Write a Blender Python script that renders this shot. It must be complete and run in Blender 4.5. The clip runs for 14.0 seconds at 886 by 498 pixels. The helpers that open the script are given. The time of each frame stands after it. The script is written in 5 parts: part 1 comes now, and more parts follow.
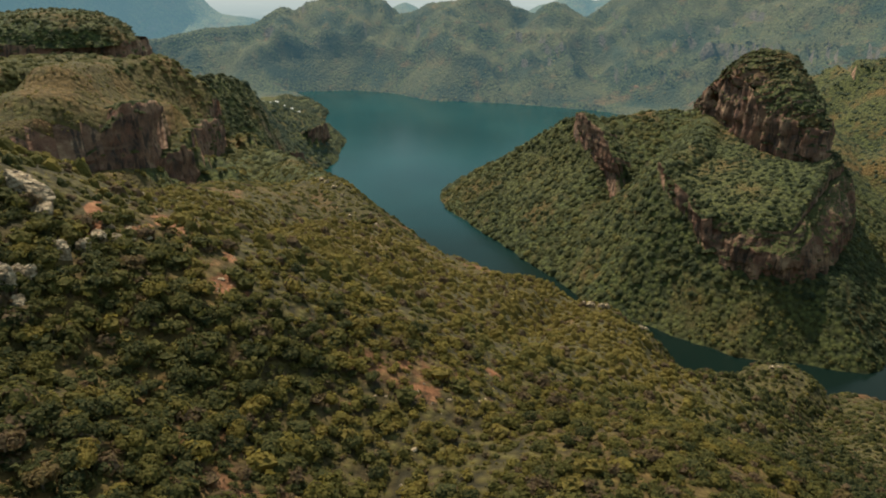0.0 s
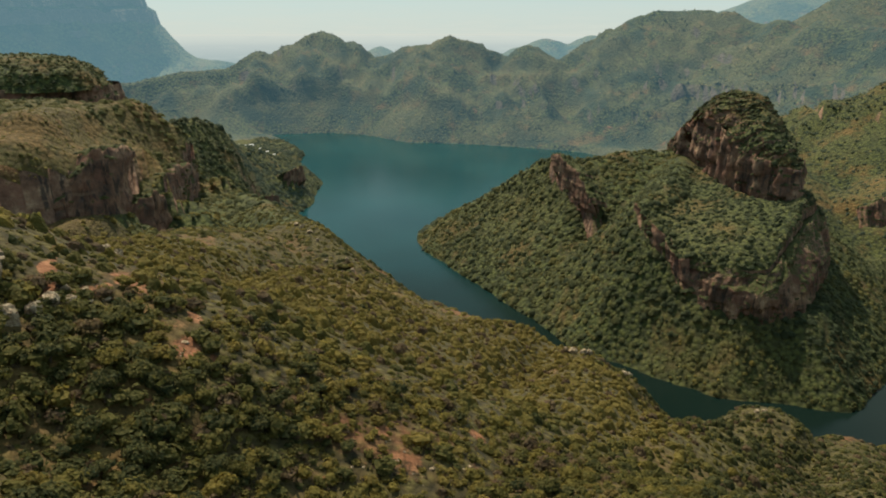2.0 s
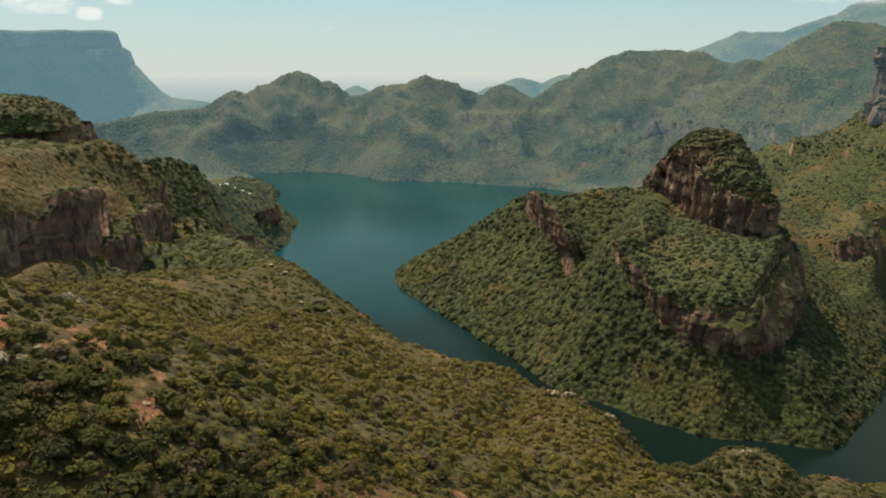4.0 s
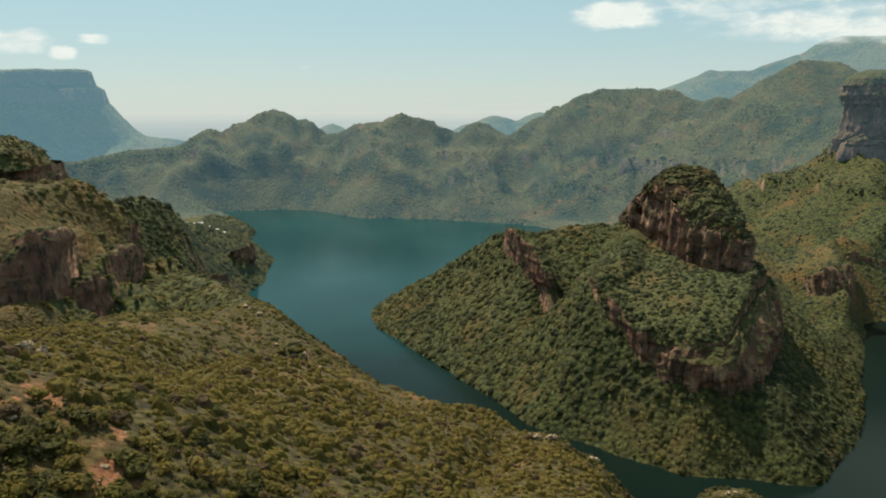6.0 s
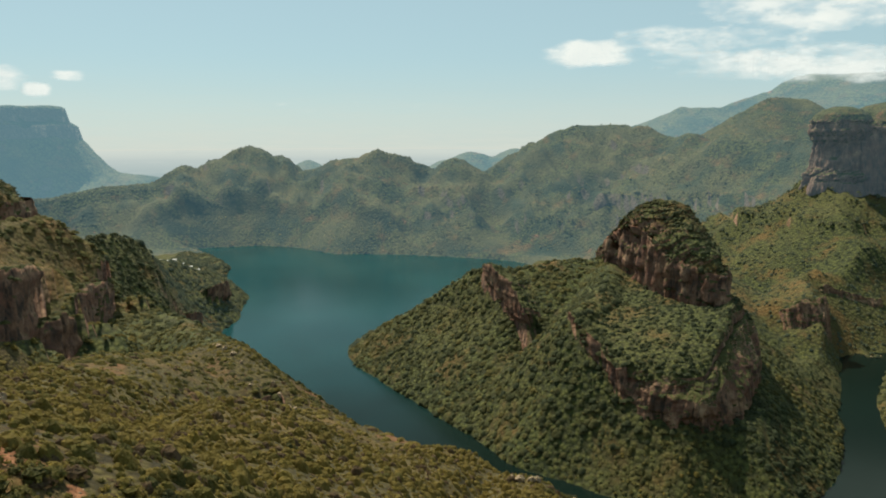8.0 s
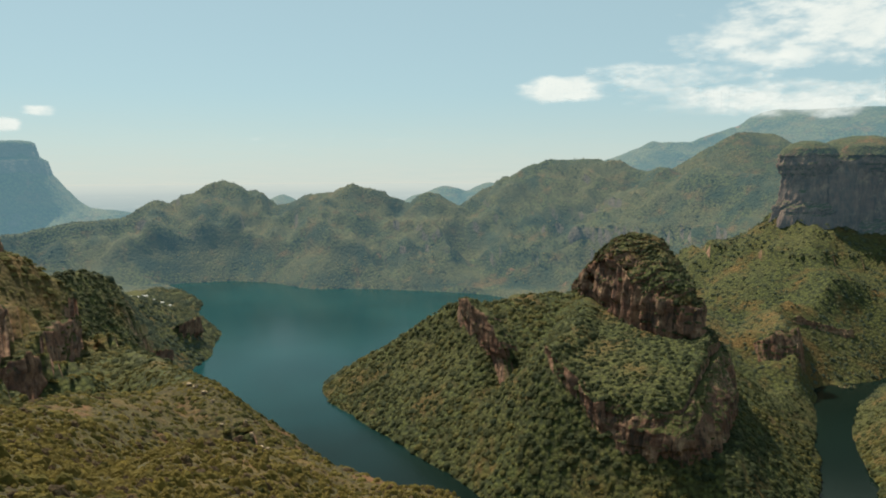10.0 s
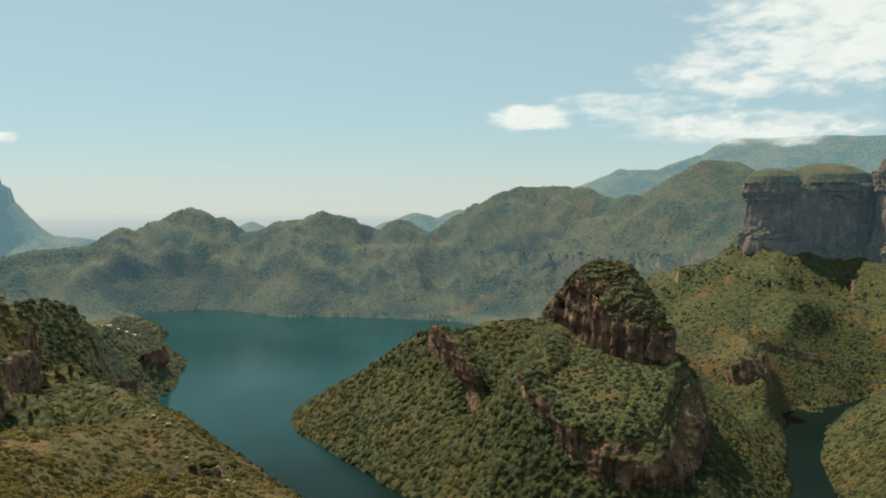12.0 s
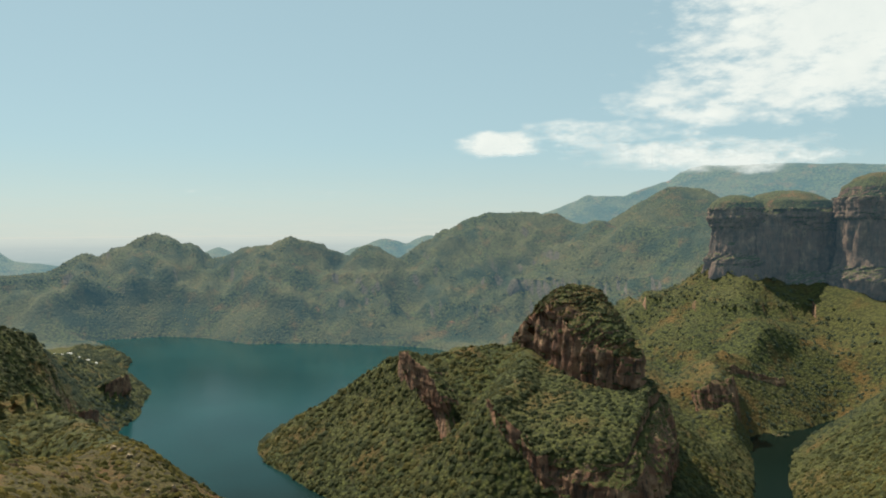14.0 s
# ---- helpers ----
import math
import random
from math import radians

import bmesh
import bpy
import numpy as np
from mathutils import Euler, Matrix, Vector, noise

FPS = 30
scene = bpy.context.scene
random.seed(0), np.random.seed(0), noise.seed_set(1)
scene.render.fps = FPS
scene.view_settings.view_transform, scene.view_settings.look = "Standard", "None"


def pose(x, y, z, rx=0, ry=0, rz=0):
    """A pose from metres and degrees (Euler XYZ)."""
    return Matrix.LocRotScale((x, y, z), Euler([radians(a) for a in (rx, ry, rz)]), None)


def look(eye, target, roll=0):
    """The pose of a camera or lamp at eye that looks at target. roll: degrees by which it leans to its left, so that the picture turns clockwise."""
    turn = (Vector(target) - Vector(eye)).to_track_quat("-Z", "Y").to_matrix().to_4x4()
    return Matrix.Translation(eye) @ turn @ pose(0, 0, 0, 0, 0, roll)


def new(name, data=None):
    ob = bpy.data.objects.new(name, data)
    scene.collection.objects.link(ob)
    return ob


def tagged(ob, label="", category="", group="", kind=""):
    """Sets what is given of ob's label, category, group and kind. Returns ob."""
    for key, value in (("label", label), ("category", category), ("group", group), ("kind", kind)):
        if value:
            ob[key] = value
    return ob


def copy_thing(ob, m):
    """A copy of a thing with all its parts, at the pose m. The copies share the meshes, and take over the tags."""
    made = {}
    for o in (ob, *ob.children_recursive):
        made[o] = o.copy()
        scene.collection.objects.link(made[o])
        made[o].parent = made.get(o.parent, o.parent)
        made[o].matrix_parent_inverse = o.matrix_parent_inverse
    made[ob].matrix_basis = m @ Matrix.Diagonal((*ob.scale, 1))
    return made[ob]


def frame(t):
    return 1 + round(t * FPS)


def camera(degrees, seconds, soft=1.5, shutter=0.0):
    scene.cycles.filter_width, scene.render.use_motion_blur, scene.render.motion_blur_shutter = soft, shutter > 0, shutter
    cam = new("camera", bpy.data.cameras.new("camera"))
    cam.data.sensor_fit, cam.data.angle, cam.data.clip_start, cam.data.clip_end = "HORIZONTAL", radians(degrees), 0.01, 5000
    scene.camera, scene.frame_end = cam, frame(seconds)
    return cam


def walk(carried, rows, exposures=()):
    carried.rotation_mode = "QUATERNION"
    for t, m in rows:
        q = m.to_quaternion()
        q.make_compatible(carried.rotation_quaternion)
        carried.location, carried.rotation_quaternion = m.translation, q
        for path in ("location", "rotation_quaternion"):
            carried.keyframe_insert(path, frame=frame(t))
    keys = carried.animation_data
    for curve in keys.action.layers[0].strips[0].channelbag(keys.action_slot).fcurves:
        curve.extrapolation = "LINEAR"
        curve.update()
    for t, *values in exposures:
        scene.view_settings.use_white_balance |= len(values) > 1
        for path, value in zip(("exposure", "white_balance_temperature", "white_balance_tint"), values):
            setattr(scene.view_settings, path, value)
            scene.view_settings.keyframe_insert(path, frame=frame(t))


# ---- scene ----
cam = camera(60.62, 14.0, soft=1.9)
# seconds, eye (x, y, z above the lake), tilt, lean, heading
ROWS = [
    (0.0, 0.00, 0.00, 450.00, 70.38, -0.15, -0.20),
    (0.5, -0.16, 3.05, 450.11, 71.20, -0.13, -0.66),
    (1.0, -0.31, 6.03, 450.21, 71.94, -0.10, -1.09),
    (1.5, -0.45, 8.93, 450.30, 72.71, -0.06, -1.57),
    (2.0, -0.58, 11.75, 450.37, 73.40, -0.03, -2.02),
    (2.5, -0.70, 14.49, 450.43, 74.13, 0.00, -2.48),
    (3.0, -0.82, 17.15, 450.48, 74.80, 0.02, -2.91),
    (5.5, -1.26, 29.30, 450.51, 78.29, 0.11, -5.19),
    (6.0, -1.32, 31.50, 450.48, 78.95, 0.13, -5.62),
    (6.5, -1.37, 33.62, 450.43, 79.68, 0.14, -6.10),
    (7.0, -1.42, 35.66, 450.37, 80.31, 0.16, -6.52),
    (7.5, -1.45, 37.62, 450.30, 80.99, 0.16, -6.98),
    (8.0, -1.48, 39.50, 450.21, 81.61, 0.17, -7.41),
    (10.5, -1.48, 47.75, 449.58, 84.71, 0.29, -9.85),
    (11.0, -1.45, 49.16, 449.41, 85.20, 0.29, -10.41),
    (11.5, -1.42, 50.50, 449.23, 85.72, 0.28, -11.01),
    (12.0, -1.37, 51.76, 449.04, 86.20, 0.27, -11.58),
    (12.5, -1.32, 52.94, 448.83, 86.72, 0.25, -12.18),
    (13.0, -1.26, 54.04, 448.61, 87.17, 0.23, -12.74),
    (13.5, -1.19, 55.07, 448.38, 87.68, 0.21, -13.34),
    (14.0, -1.11, 56.01, 448.13, 88.14, 0.20, -13.92),
]
walk(cam, [(t, pose(x, y, z, rx, 0, rz) @ pose(0, 0, 0, 0, 0, -lean)) for t, x, y, z, rx, lean, rz in ROWS])

# ---- world, sun ----
SUN_DIR = Vector((-0.25, 0.49, 0.83)).normalized()
world = bpy.data.worlds.new("world")
scene.world = world
world.use_nodes = True
wn, wl = world.node_tree.nodes, world.node_tree.links
wn.clear()
sky = wn.new("ShaderNodeTexSky")
sky.sky_type, sky.sun_disc = "NISHITA", False
sky.sun_elevation = math.asin(SUN_DIR.z)
sky.sun_rotation = math.atan2(SUN_DIR.x, SUN_DIR.y)
sky.altitude, sky.air_density, sky.dust_density, sky.ozone_density = 900, 1.0, 0.45, 1.0
bg = wn.new("ShaderNodeBackground")
bg.inputs["Strength"].default_value = 0.092
wout = wn.new("ShaderNodeOutputWorld")
fade = wn.new("ShaderNodeHueSaturation")
fade.inputs["Saturation"].default_value = 0.66
wl.new(sky.outputs[0], fade.inputs["Color"])
tint = wn.new("ShaderNodeMix")
tint.data_type, tint.blend_type = "RGBA", "MULTIPLY"
tint.inputs["Factor"].default_value = 1.0
tint.inputs[7].default_value = (0.88, 1.0, 0.92, 1)
wl.new(fade.outputs[0], tint.inputs[6])
veil = wn.new("ShaderNodeMix")
veil.data_type = "RGBA"
veil.inputs["Factor"].default_value = 0.72
veil.inputs[7].default_value = (3.05, 4.5, 4.95, 1)
wl.new(tint.outputs[2], veil.inputs[6])
wl.new(veil.outputs[2], bg.inputs[0])
wl.new(bg.outputs[0], wout.inputs[0])
sun = new("sun", bpy.data.lights.new("sun", "SUN"))
sun.data.energy, sun.data.angle, sun.data.color = 4.5, radians(0.6), (1.0, 0.91, 0.72)
sun.matrix_world = look(SUN_DIR * 3000, (0, 0, 0))
scene.view_settings.exposure = 0.42

# ---- materials ----


class Mat:
    """A node material with short calls for the nodes that are used over and over."""

    def __init__(self, name, rough=0.9, spec=0.2):
        self.m = bpy.data.materials.new(name)
        self.m.use_nodes = True
        self.n, self.l = self.m.node_tree.nodes, self.m.node_tree.links
        self.b = self.n["Principled BSDF"]
        self.b.inputs["Roughness"].default_value = rough
        self.b.inputs["Specular IOR Level"].default_value = spec
        self.pos = self.n.new("ShaderNodeNewGeometry").outputs["Position"]

    def put(self, socket, value):
        if isinstance(value, bpy.types.NodeSocket):
            self.l.new(value, socket)
        else:
            socket.default_value = value

    def scaled(self, s, src=None):
        k = self.n.new("ShaderNodeVectorMath")
        k.operation = "MULTIPLY"
        self.put(k.inputs[0], src or self.pos)
        k.inputs[1].default_value = s
        return k.outputs[0]

    def noise(self, size, detail=4, rough=0.55, vec=None):
        k = self.n.new("ShaderNodeTexNoise")
        self.put(k.inputs["Vector"], vec or self.pos)
        k.inputs["Scale"].default_value = 1.0 / size
        k.inputs["Detail"].default_value = detail
        k.inputs["Roughness"].default_value = rough
        return k.outputs["Fac"]

    def voronoi(self, size, vec=None):
        k = self.n.new("ShaderNodeTexVoronoi")
        self.put(k.inputs["Vector"], vec or self.pos)
        k.inputs["Scale"].default_value = 1.0 / size
        return k.outputs["Distance"]

    def ramp(self, fac, stops):
        k = self.n.new("ShaderNodeValToRGB")
        self.put(k.inputs[0], fac)
        e = k.color_ramp.elements
        while len(e) < len(stops):
            e.new(0.5)
        for el, (p, c) in zip(e, stops):
            el.position, el.color = p, (*c, 1) if len(c) == 3 else c
        return k.outputs[0]

    def band(self, fac, lo, hi):
        k = self.n.new("ShaderNodeMapRange")
        self.put(k.inputs["Value"], fac)
        k.inputs["From Min"].default_value, k.inputs["From Max"].default_value = lo, hi
        k.interpolation_type = "SMOOTHSTEP"
        return k.outputs[0]

    def mix(self, fac, a, b):
        k = self.n.new("ShaderNodeMix")
        k.data_type = "RGBA"
        self.put(k.inputs["Factor"], fac)
        self.put(k.inputs[6], a if isinstance(a, bpy.types.NodeSocket) else (*a, 1))
        self.put(k.inputs[7], b if isinstance(b, bpy.types.NodeSocket) else (*b, 1))
        return k.outputs[2]

    def math(self, op, a, b=0.5):
        k = self.n.new("ShaderNodeMath")
        k.operation = op
        self.put(k.inputs[0], a)
        self.put(k.inputs[1], b)
        return k.outputs[0]

    def bump(self, height, strength, dist):
        k = self.n.new("ShaderNodeBump")
        k.inputs["Strength"].default_value, k.inputs["Distance"].default_value = strength, dist
        self.put(k.inputs["Height"], height)
        self.l.new(k.outputs[0], self.b.inputs["Normal"])

    def steep(self):
        """0 on flat ground, 1 on an upright face."""
        k = self.n.new("ShaderNodeSeparateXYZ")
        g = self.n.new("ShaderNodeNewGeometry")
        self.l.new(g.outputs["True Normal"], k.inputs[0])
        a = self.math("ABSOLUTE", k.outputs[2])
        return self.math("SUBTRACT", 1.0, a)

    def height(self):
        k = self.n.new("ShaderNodeSeparateXYZ")
        self.l.new(self.pos, k.inputs[0])
        return k.outputs[2]

    def colour(self, c):
        self.put(self.b.inputs["Base Color"], c if isinstance(c, bpy.types.NodeSocket) else (*c, 1))


def rock_colour(M):
    """Red and grey sandstone with upright dark streaks and level beds."""
    big = M.noise(24, 5, 0.65)
    streak = M.noise(1.0, 5, 0.6, M.scaled((0.16, 0.16, 0.025)))
    beds = M.noise(1.0, 3, 0.5, M.scaled((0.01, 0.01, 0.22)))
    c = M.ramp(big, [(0.30, (0.066, 0.050, 0.042)), (0.43, (0.128, 0.070, 0.047)), (0.55, (0.22, 0.125, 0.080)), (0.67, (0.37, 0.24, 0.150))])
    c = M.mix(M.math("MULTIPLY", M.band(M.noise(45, 4, 0.6), 0.48, 0.60), 0.5), c, (0.165, 0.070, 0.047))
    c = M.mix(M.math("MULTIPLY", M.band(streak, 0.50, 0.64), 0.85), c, (0.036, 0.030, 0.026))
    return M.mix(M.math("MULTIPLY", M.band(beds, 0.55, 0.7), 0.55), c, (0.21, 0.135, 0.088))


def ground_material(name, canopy, rock_from=0.42, air=None, bare=0.40):
    M = Mat(name)
    patch = M.noise(55, 5, 0.6)
    fine = M.math("ADD", M.math("MULTIPLY", M.noise(4.0, 5, 0.65), 0.6), M.math("MULTIPLY", M.noise(0.9, 4, 0.7), 0.4))
    soil = M.ramp(fine, [(0.36, (0.070, 0.034, 0.017)), (0.5, (0.205, 0.082, 0.038)), (0.66, (0.30, 0.145, 0.072))])
    grass = M.ramp(fine, [(0.36, (0.040, 0.028, 0.010)), (0.5, (0.105, 0.064, 0.020)), (0.66, (0.19, 0.115, 0.040))])
    k = M.n.new("ShaderNodeAttribute")
    k.attribute_name = "bare"
    open_soil = M.band(M.math("ADD", k.outputs["Fac"], M.math("MULTIPLY", M.math("SUBTRACT", fine, 0.5), 0.8)), 0.42, 0.66)
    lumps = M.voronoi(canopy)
    # each lump darkens to its rim: shade between crowns, painted in
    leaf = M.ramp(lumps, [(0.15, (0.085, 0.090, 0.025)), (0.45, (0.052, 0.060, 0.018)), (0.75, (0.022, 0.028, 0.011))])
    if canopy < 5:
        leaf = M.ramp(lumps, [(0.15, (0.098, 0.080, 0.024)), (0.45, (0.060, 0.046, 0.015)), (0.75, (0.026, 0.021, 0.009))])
    g = M.n.new("ShaderNodeAttribute")
    g.attribute_name = "grass"
    wood = M.math("SUBTRACT", M.band(M.noise(90, 5, 0.65), 0.70, 0.50), M.math("MULTIPLY", g.outputs["Fac"], 0.55))
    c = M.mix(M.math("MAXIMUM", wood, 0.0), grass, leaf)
    c = M.mix(M.math("MAXIMUM", M.band(patch, bare, bare + 0.16), open_soil), c, soil)
    tinge = M.noise(260, 5, 0.6)
    if canopy > 10:
        c = M.mix(M.band(M.noise(150, 6, 0.65), 0.46, 0.60), c, (0.024, 0.036, 0.016))
    c = M.mix(M.math("MULTIPLY", M.band(tinge, 0.42, 0.62), 0.45 if canopy > 10 else 0.22), c, (0.12, 0.10, 0.035))
    rock = rock_colour(M)
    if canopy > 10:
        rock = M.mix(0.75, rock, (0.060, 0.060, 0.042))
    c = M.mix(M.band(M.math("ADD", M.steep(), M.math("MULTIPLY", M.math("SUBTRACT", fine, 0.5), 0.25)), rock_from, rock_from + 0.12), c, rock)
    M.colour(c)
    M.bump(M.math("ADD", fine, M.math("MULTIPLY", lumps, -1.2)), 0.8, canopy * 0.35)
    # distance haze goes in as emission, the same over the whole surface
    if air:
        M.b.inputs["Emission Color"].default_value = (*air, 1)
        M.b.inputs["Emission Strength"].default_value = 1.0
    return M.m


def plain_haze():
    """The lowland behind the hills: fields and water, with haze painted as glow that pales towards the horizon."""
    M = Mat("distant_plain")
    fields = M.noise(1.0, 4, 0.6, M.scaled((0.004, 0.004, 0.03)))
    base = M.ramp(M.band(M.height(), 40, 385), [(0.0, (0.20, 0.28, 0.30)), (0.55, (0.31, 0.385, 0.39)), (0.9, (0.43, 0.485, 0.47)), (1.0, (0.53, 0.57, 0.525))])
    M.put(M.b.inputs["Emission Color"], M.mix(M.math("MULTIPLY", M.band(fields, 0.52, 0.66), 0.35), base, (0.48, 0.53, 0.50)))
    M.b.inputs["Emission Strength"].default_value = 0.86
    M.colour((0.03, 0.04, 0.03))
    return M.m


def rock_material(name="sandstone", grey=0.0, air=None):
    M = Mat(name, 0.92)
    c = M.mix(grey, rock_colour(M), (0.17, 0.150, 0.132))
    moss = M.noise(9, 5, 0.6)
    up = M.math("SUBTRACT", 1.0, M.steep())
    c = M.mix(M.band(M.math("ADD", up, M.math("MULTIPLY", M.math("SUBTRACT", moss, 0.5), 0.9)), 0.56, 0.74), c, M.mix(M.noise(3, 3), (0.022, 0.032, 0.010), (0.10, 0.095, 0.03)))
    M.colour(c)
    crack = M.voronoi(1.0, M.scaled((0.11, 0.11, 0.035)))
    M.bump(M.math("ADD", M.noise(5, 6, 0.65), crack), 0.9, 3.0)
    # haze in front of the rock, put in as emission
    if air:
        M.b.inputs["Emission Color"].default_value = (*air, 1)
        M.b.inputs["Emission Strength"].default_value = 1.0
    return M.m


def leaf_material(name, single, pale=0.0, air=None, haze_cool=0.0):
    """Foliage; the tone differs from tree to tree."""
    M = Mat(name, 0.75, 0.15)
    if single:
        tone = M.n.new("ShaderNodeObjectInfo").outputs["Random"]
    else:
        k = M.n.new("ShaderNodeAttribute")
        k.attribute_name = "tone"
        tone = k.outputs["Fac"]
    tone = M.math("ADD", tone, pale)
    leaf = M.n.new("ShaderNodeNewGeometry").outputs["Random Per Island"]
    c = M.ramp(tone, [(0.0, (0.040, 0.054, 0.023)), (0.35, (0.084, 0.091, 0.031)), (0.7, (0.170, 0.148, 0.036)), (0.93, (0.300, 0.228, 0.050)), (1.0, (0.17, 0.108, 0.066))])
    # blue-green mixed into the leaf colour for the haze over distant woods
    c = M.mix(haze_cool, c, (0.080, 0.106, 0.062))
    # the crown's self-shadowed inside is painted: darker leaves, then dark blotches
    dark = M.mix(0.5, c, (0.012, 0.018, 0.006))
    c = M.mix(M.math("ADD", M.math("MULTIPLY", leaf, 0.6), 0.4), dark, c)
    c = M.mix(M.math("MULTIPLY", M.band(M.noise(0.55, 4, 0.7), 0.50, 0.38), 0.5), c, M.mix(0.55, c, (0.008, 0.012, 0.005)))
    M.colour(M.mix(M.math("MULTIPLY", M.band(M.noise(0.7, 4, 0.7), 0.45, 0.65), 0.5), c, (0.17, 0.175, 0.088) if haze_cool else (0.275, 0.212, 0.068)))
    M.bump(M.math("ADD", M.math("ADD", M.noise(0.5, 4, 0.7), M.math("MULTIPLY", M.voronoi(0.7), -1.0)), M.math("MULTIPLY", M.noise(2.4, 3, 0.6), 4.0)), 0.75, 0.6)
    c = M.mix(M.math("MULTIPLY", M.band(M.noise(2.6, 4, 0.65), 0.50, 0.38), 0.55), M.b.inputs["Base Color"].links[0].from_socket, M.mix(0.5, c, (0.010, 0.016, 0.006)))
    M.colour(c)
    # far crowns get their haze as emission too
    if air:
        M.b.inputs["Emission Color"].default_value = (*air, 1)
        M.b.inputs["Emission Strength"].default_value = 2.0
    through_leaf = M.n.new("ShaderNodeBsdfTranslucent")
    M.l.new(M.b.inputs["Base Color"].links[0].from_socket, through_leaf.inputs[0])
    both = M.n.new("ShaderNodeMixShader")
    both.inputs[0].default_value = 0.5
    M.l.new(M.b.outputs[0], both.inputs[1])
    M.l.new(through_leaf.outputs[0], both.inputs[2])
    M.l.new(both.outputs[0], M.n["Material Output"].inputs[0])
    return M.m


def water_material():
    M = Mat("lake_water", 0.17, 0.5)
    M.b.inputs["IOR"].default_value = 1.33
    M.b.inputs["Specular IOR Level"].default_value = 0.10
    k = M.n.new("ShaderNodeSeparateXYZ")
    M.l.new(M.pos, k.inputs[0])
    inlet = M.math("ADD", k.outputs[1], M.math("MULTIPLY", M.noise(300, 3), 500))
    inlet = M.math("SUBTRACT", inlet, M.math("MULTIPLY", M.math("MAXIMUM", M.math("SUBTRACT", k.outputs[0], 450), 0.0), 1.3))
    # the inlet's reflection of dark slopes is painted as a darker water colour
    dark_inlet = M.ramp(M.noise(420, 4, 0.5), [(0.35, (0.004, 0.010, 0.008)), (0.65, (0.006, 0.014, 0.011))])
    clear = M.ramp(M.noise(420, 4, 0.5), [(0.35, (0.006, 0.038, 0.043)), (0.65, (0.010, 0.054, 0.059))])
    M.colour(M.mix(M.band(inlet, 1250, 2150), dark_inlet, clear))
    M.bump(M.math("ADD", M.noise(2.2, 4), M.noise(14, 3)), 0.12, 0.5)
    return M.m


def plain_material(name, a, b, size, rough=0.9):
    M = Mat(name, rough)
    M.colour(M.mix(M.noise(size, 5), a, b))
    M.bump(M.noise(size * 0.4, 4), 0.4, size * 0.2)
    return M.m


def stone_material():
    """Pale weathered sandstone with dark joints and lichen."""
    M = Mat("pale_boulder", 0.92)
    c = M.ramp(M.noise(1.6, 6, 0.65), [(0.32, (0.13, 0.095, 0.062)), (0.46, (0.33, 0.235, 0.145)), (0.62, (0.56, 0.43, 0.29))])
    joint = M.voronoi(1.0, M.scaled((0.45, 0.45, 0.9)))
    c = M.mix(M.band(M.noise(1.0, 4, 0.6, M.scaled((0.35, 0.35, 1.6))), 0.56, 0.66), c, (0.045, 0.036, 0.030))
    M.colour(M.mix(M.band(M.noise(3.5, 5, 0.6), 0.60, 0.68), c, (0.085, 0.080, 0.060)))
    M.bump(M.math("ADD", M.noise(0.9, 6, 0.7), joint), 1.0, 1.2)
    return M.m


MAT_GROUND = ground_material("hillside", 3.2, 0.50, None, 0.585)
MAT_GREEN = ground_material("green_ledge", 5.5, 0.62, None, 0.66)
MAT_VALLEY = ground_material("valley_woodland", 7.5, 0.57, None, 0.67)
AIR = (0.018, 0.040, 0.055)  # haze over three kilometres, painted on as an even glow
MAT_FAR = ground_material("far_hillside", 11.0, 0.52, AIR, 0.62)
# the mountains carry a stronger painted haze
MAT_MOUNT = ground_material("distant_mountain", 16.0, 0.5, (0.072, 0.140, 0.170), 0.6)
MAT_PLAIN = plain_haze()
MAT_ROCK = rock_material()
NEARER_AIR = (0.013, 0.028, 0.037)  # haze over two kilometres, painted on towers and valley trees as glow
# the towers' haze: grey mixed into the rock, plus a faint glow
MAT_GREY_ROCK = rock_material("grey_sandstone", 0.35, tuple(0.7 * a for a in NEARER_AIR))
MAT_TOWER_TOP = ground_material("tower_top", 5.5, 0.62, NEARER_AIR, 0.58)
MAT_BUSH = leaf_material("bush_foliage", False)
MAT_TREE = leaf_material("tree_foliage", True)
MAT_WOODLAND = leaf_material("woodland_foliage", False, haze_cool=0.26)
MAT_VALLEY_TREE = leaf_material("valley_foliage", False, air=tuple(0.22 * a for a in NEARER_AIR), haze_cool=0.32)
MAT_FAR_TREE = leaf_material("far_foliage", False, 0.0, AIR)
MAT_WATER = water_material()
MAT_BARK = plain_material("bark", (0.05, 0.037, 0.026), (0.11, 0.085, 0.06), 0.4)
MAT_STONE = stone_material()

# ---- the shape of the land ----
LAKE = [(-240, 1500), (-295, 1840), (-272, 1960), (-280, 2220), (-388, 2510), (-405, 2750), (-560, 3090), (-640, 3190), (-550, 3250),
        (-340, 3275), (-190, 3190), (-115, 3080), (-30, 2990), (160, 2955), (380, 2870), (500, 2800), (600, 2740), (655, 2640),
        (600, 2300), (480, 2000), (330, 1820), (180, 1730), (60, 1690), (0, 1650), (-5, 1605), (15, 1500), (90, 1345), (125, 1250),
        (185, 1118), (215, 1030), (255, 975)]
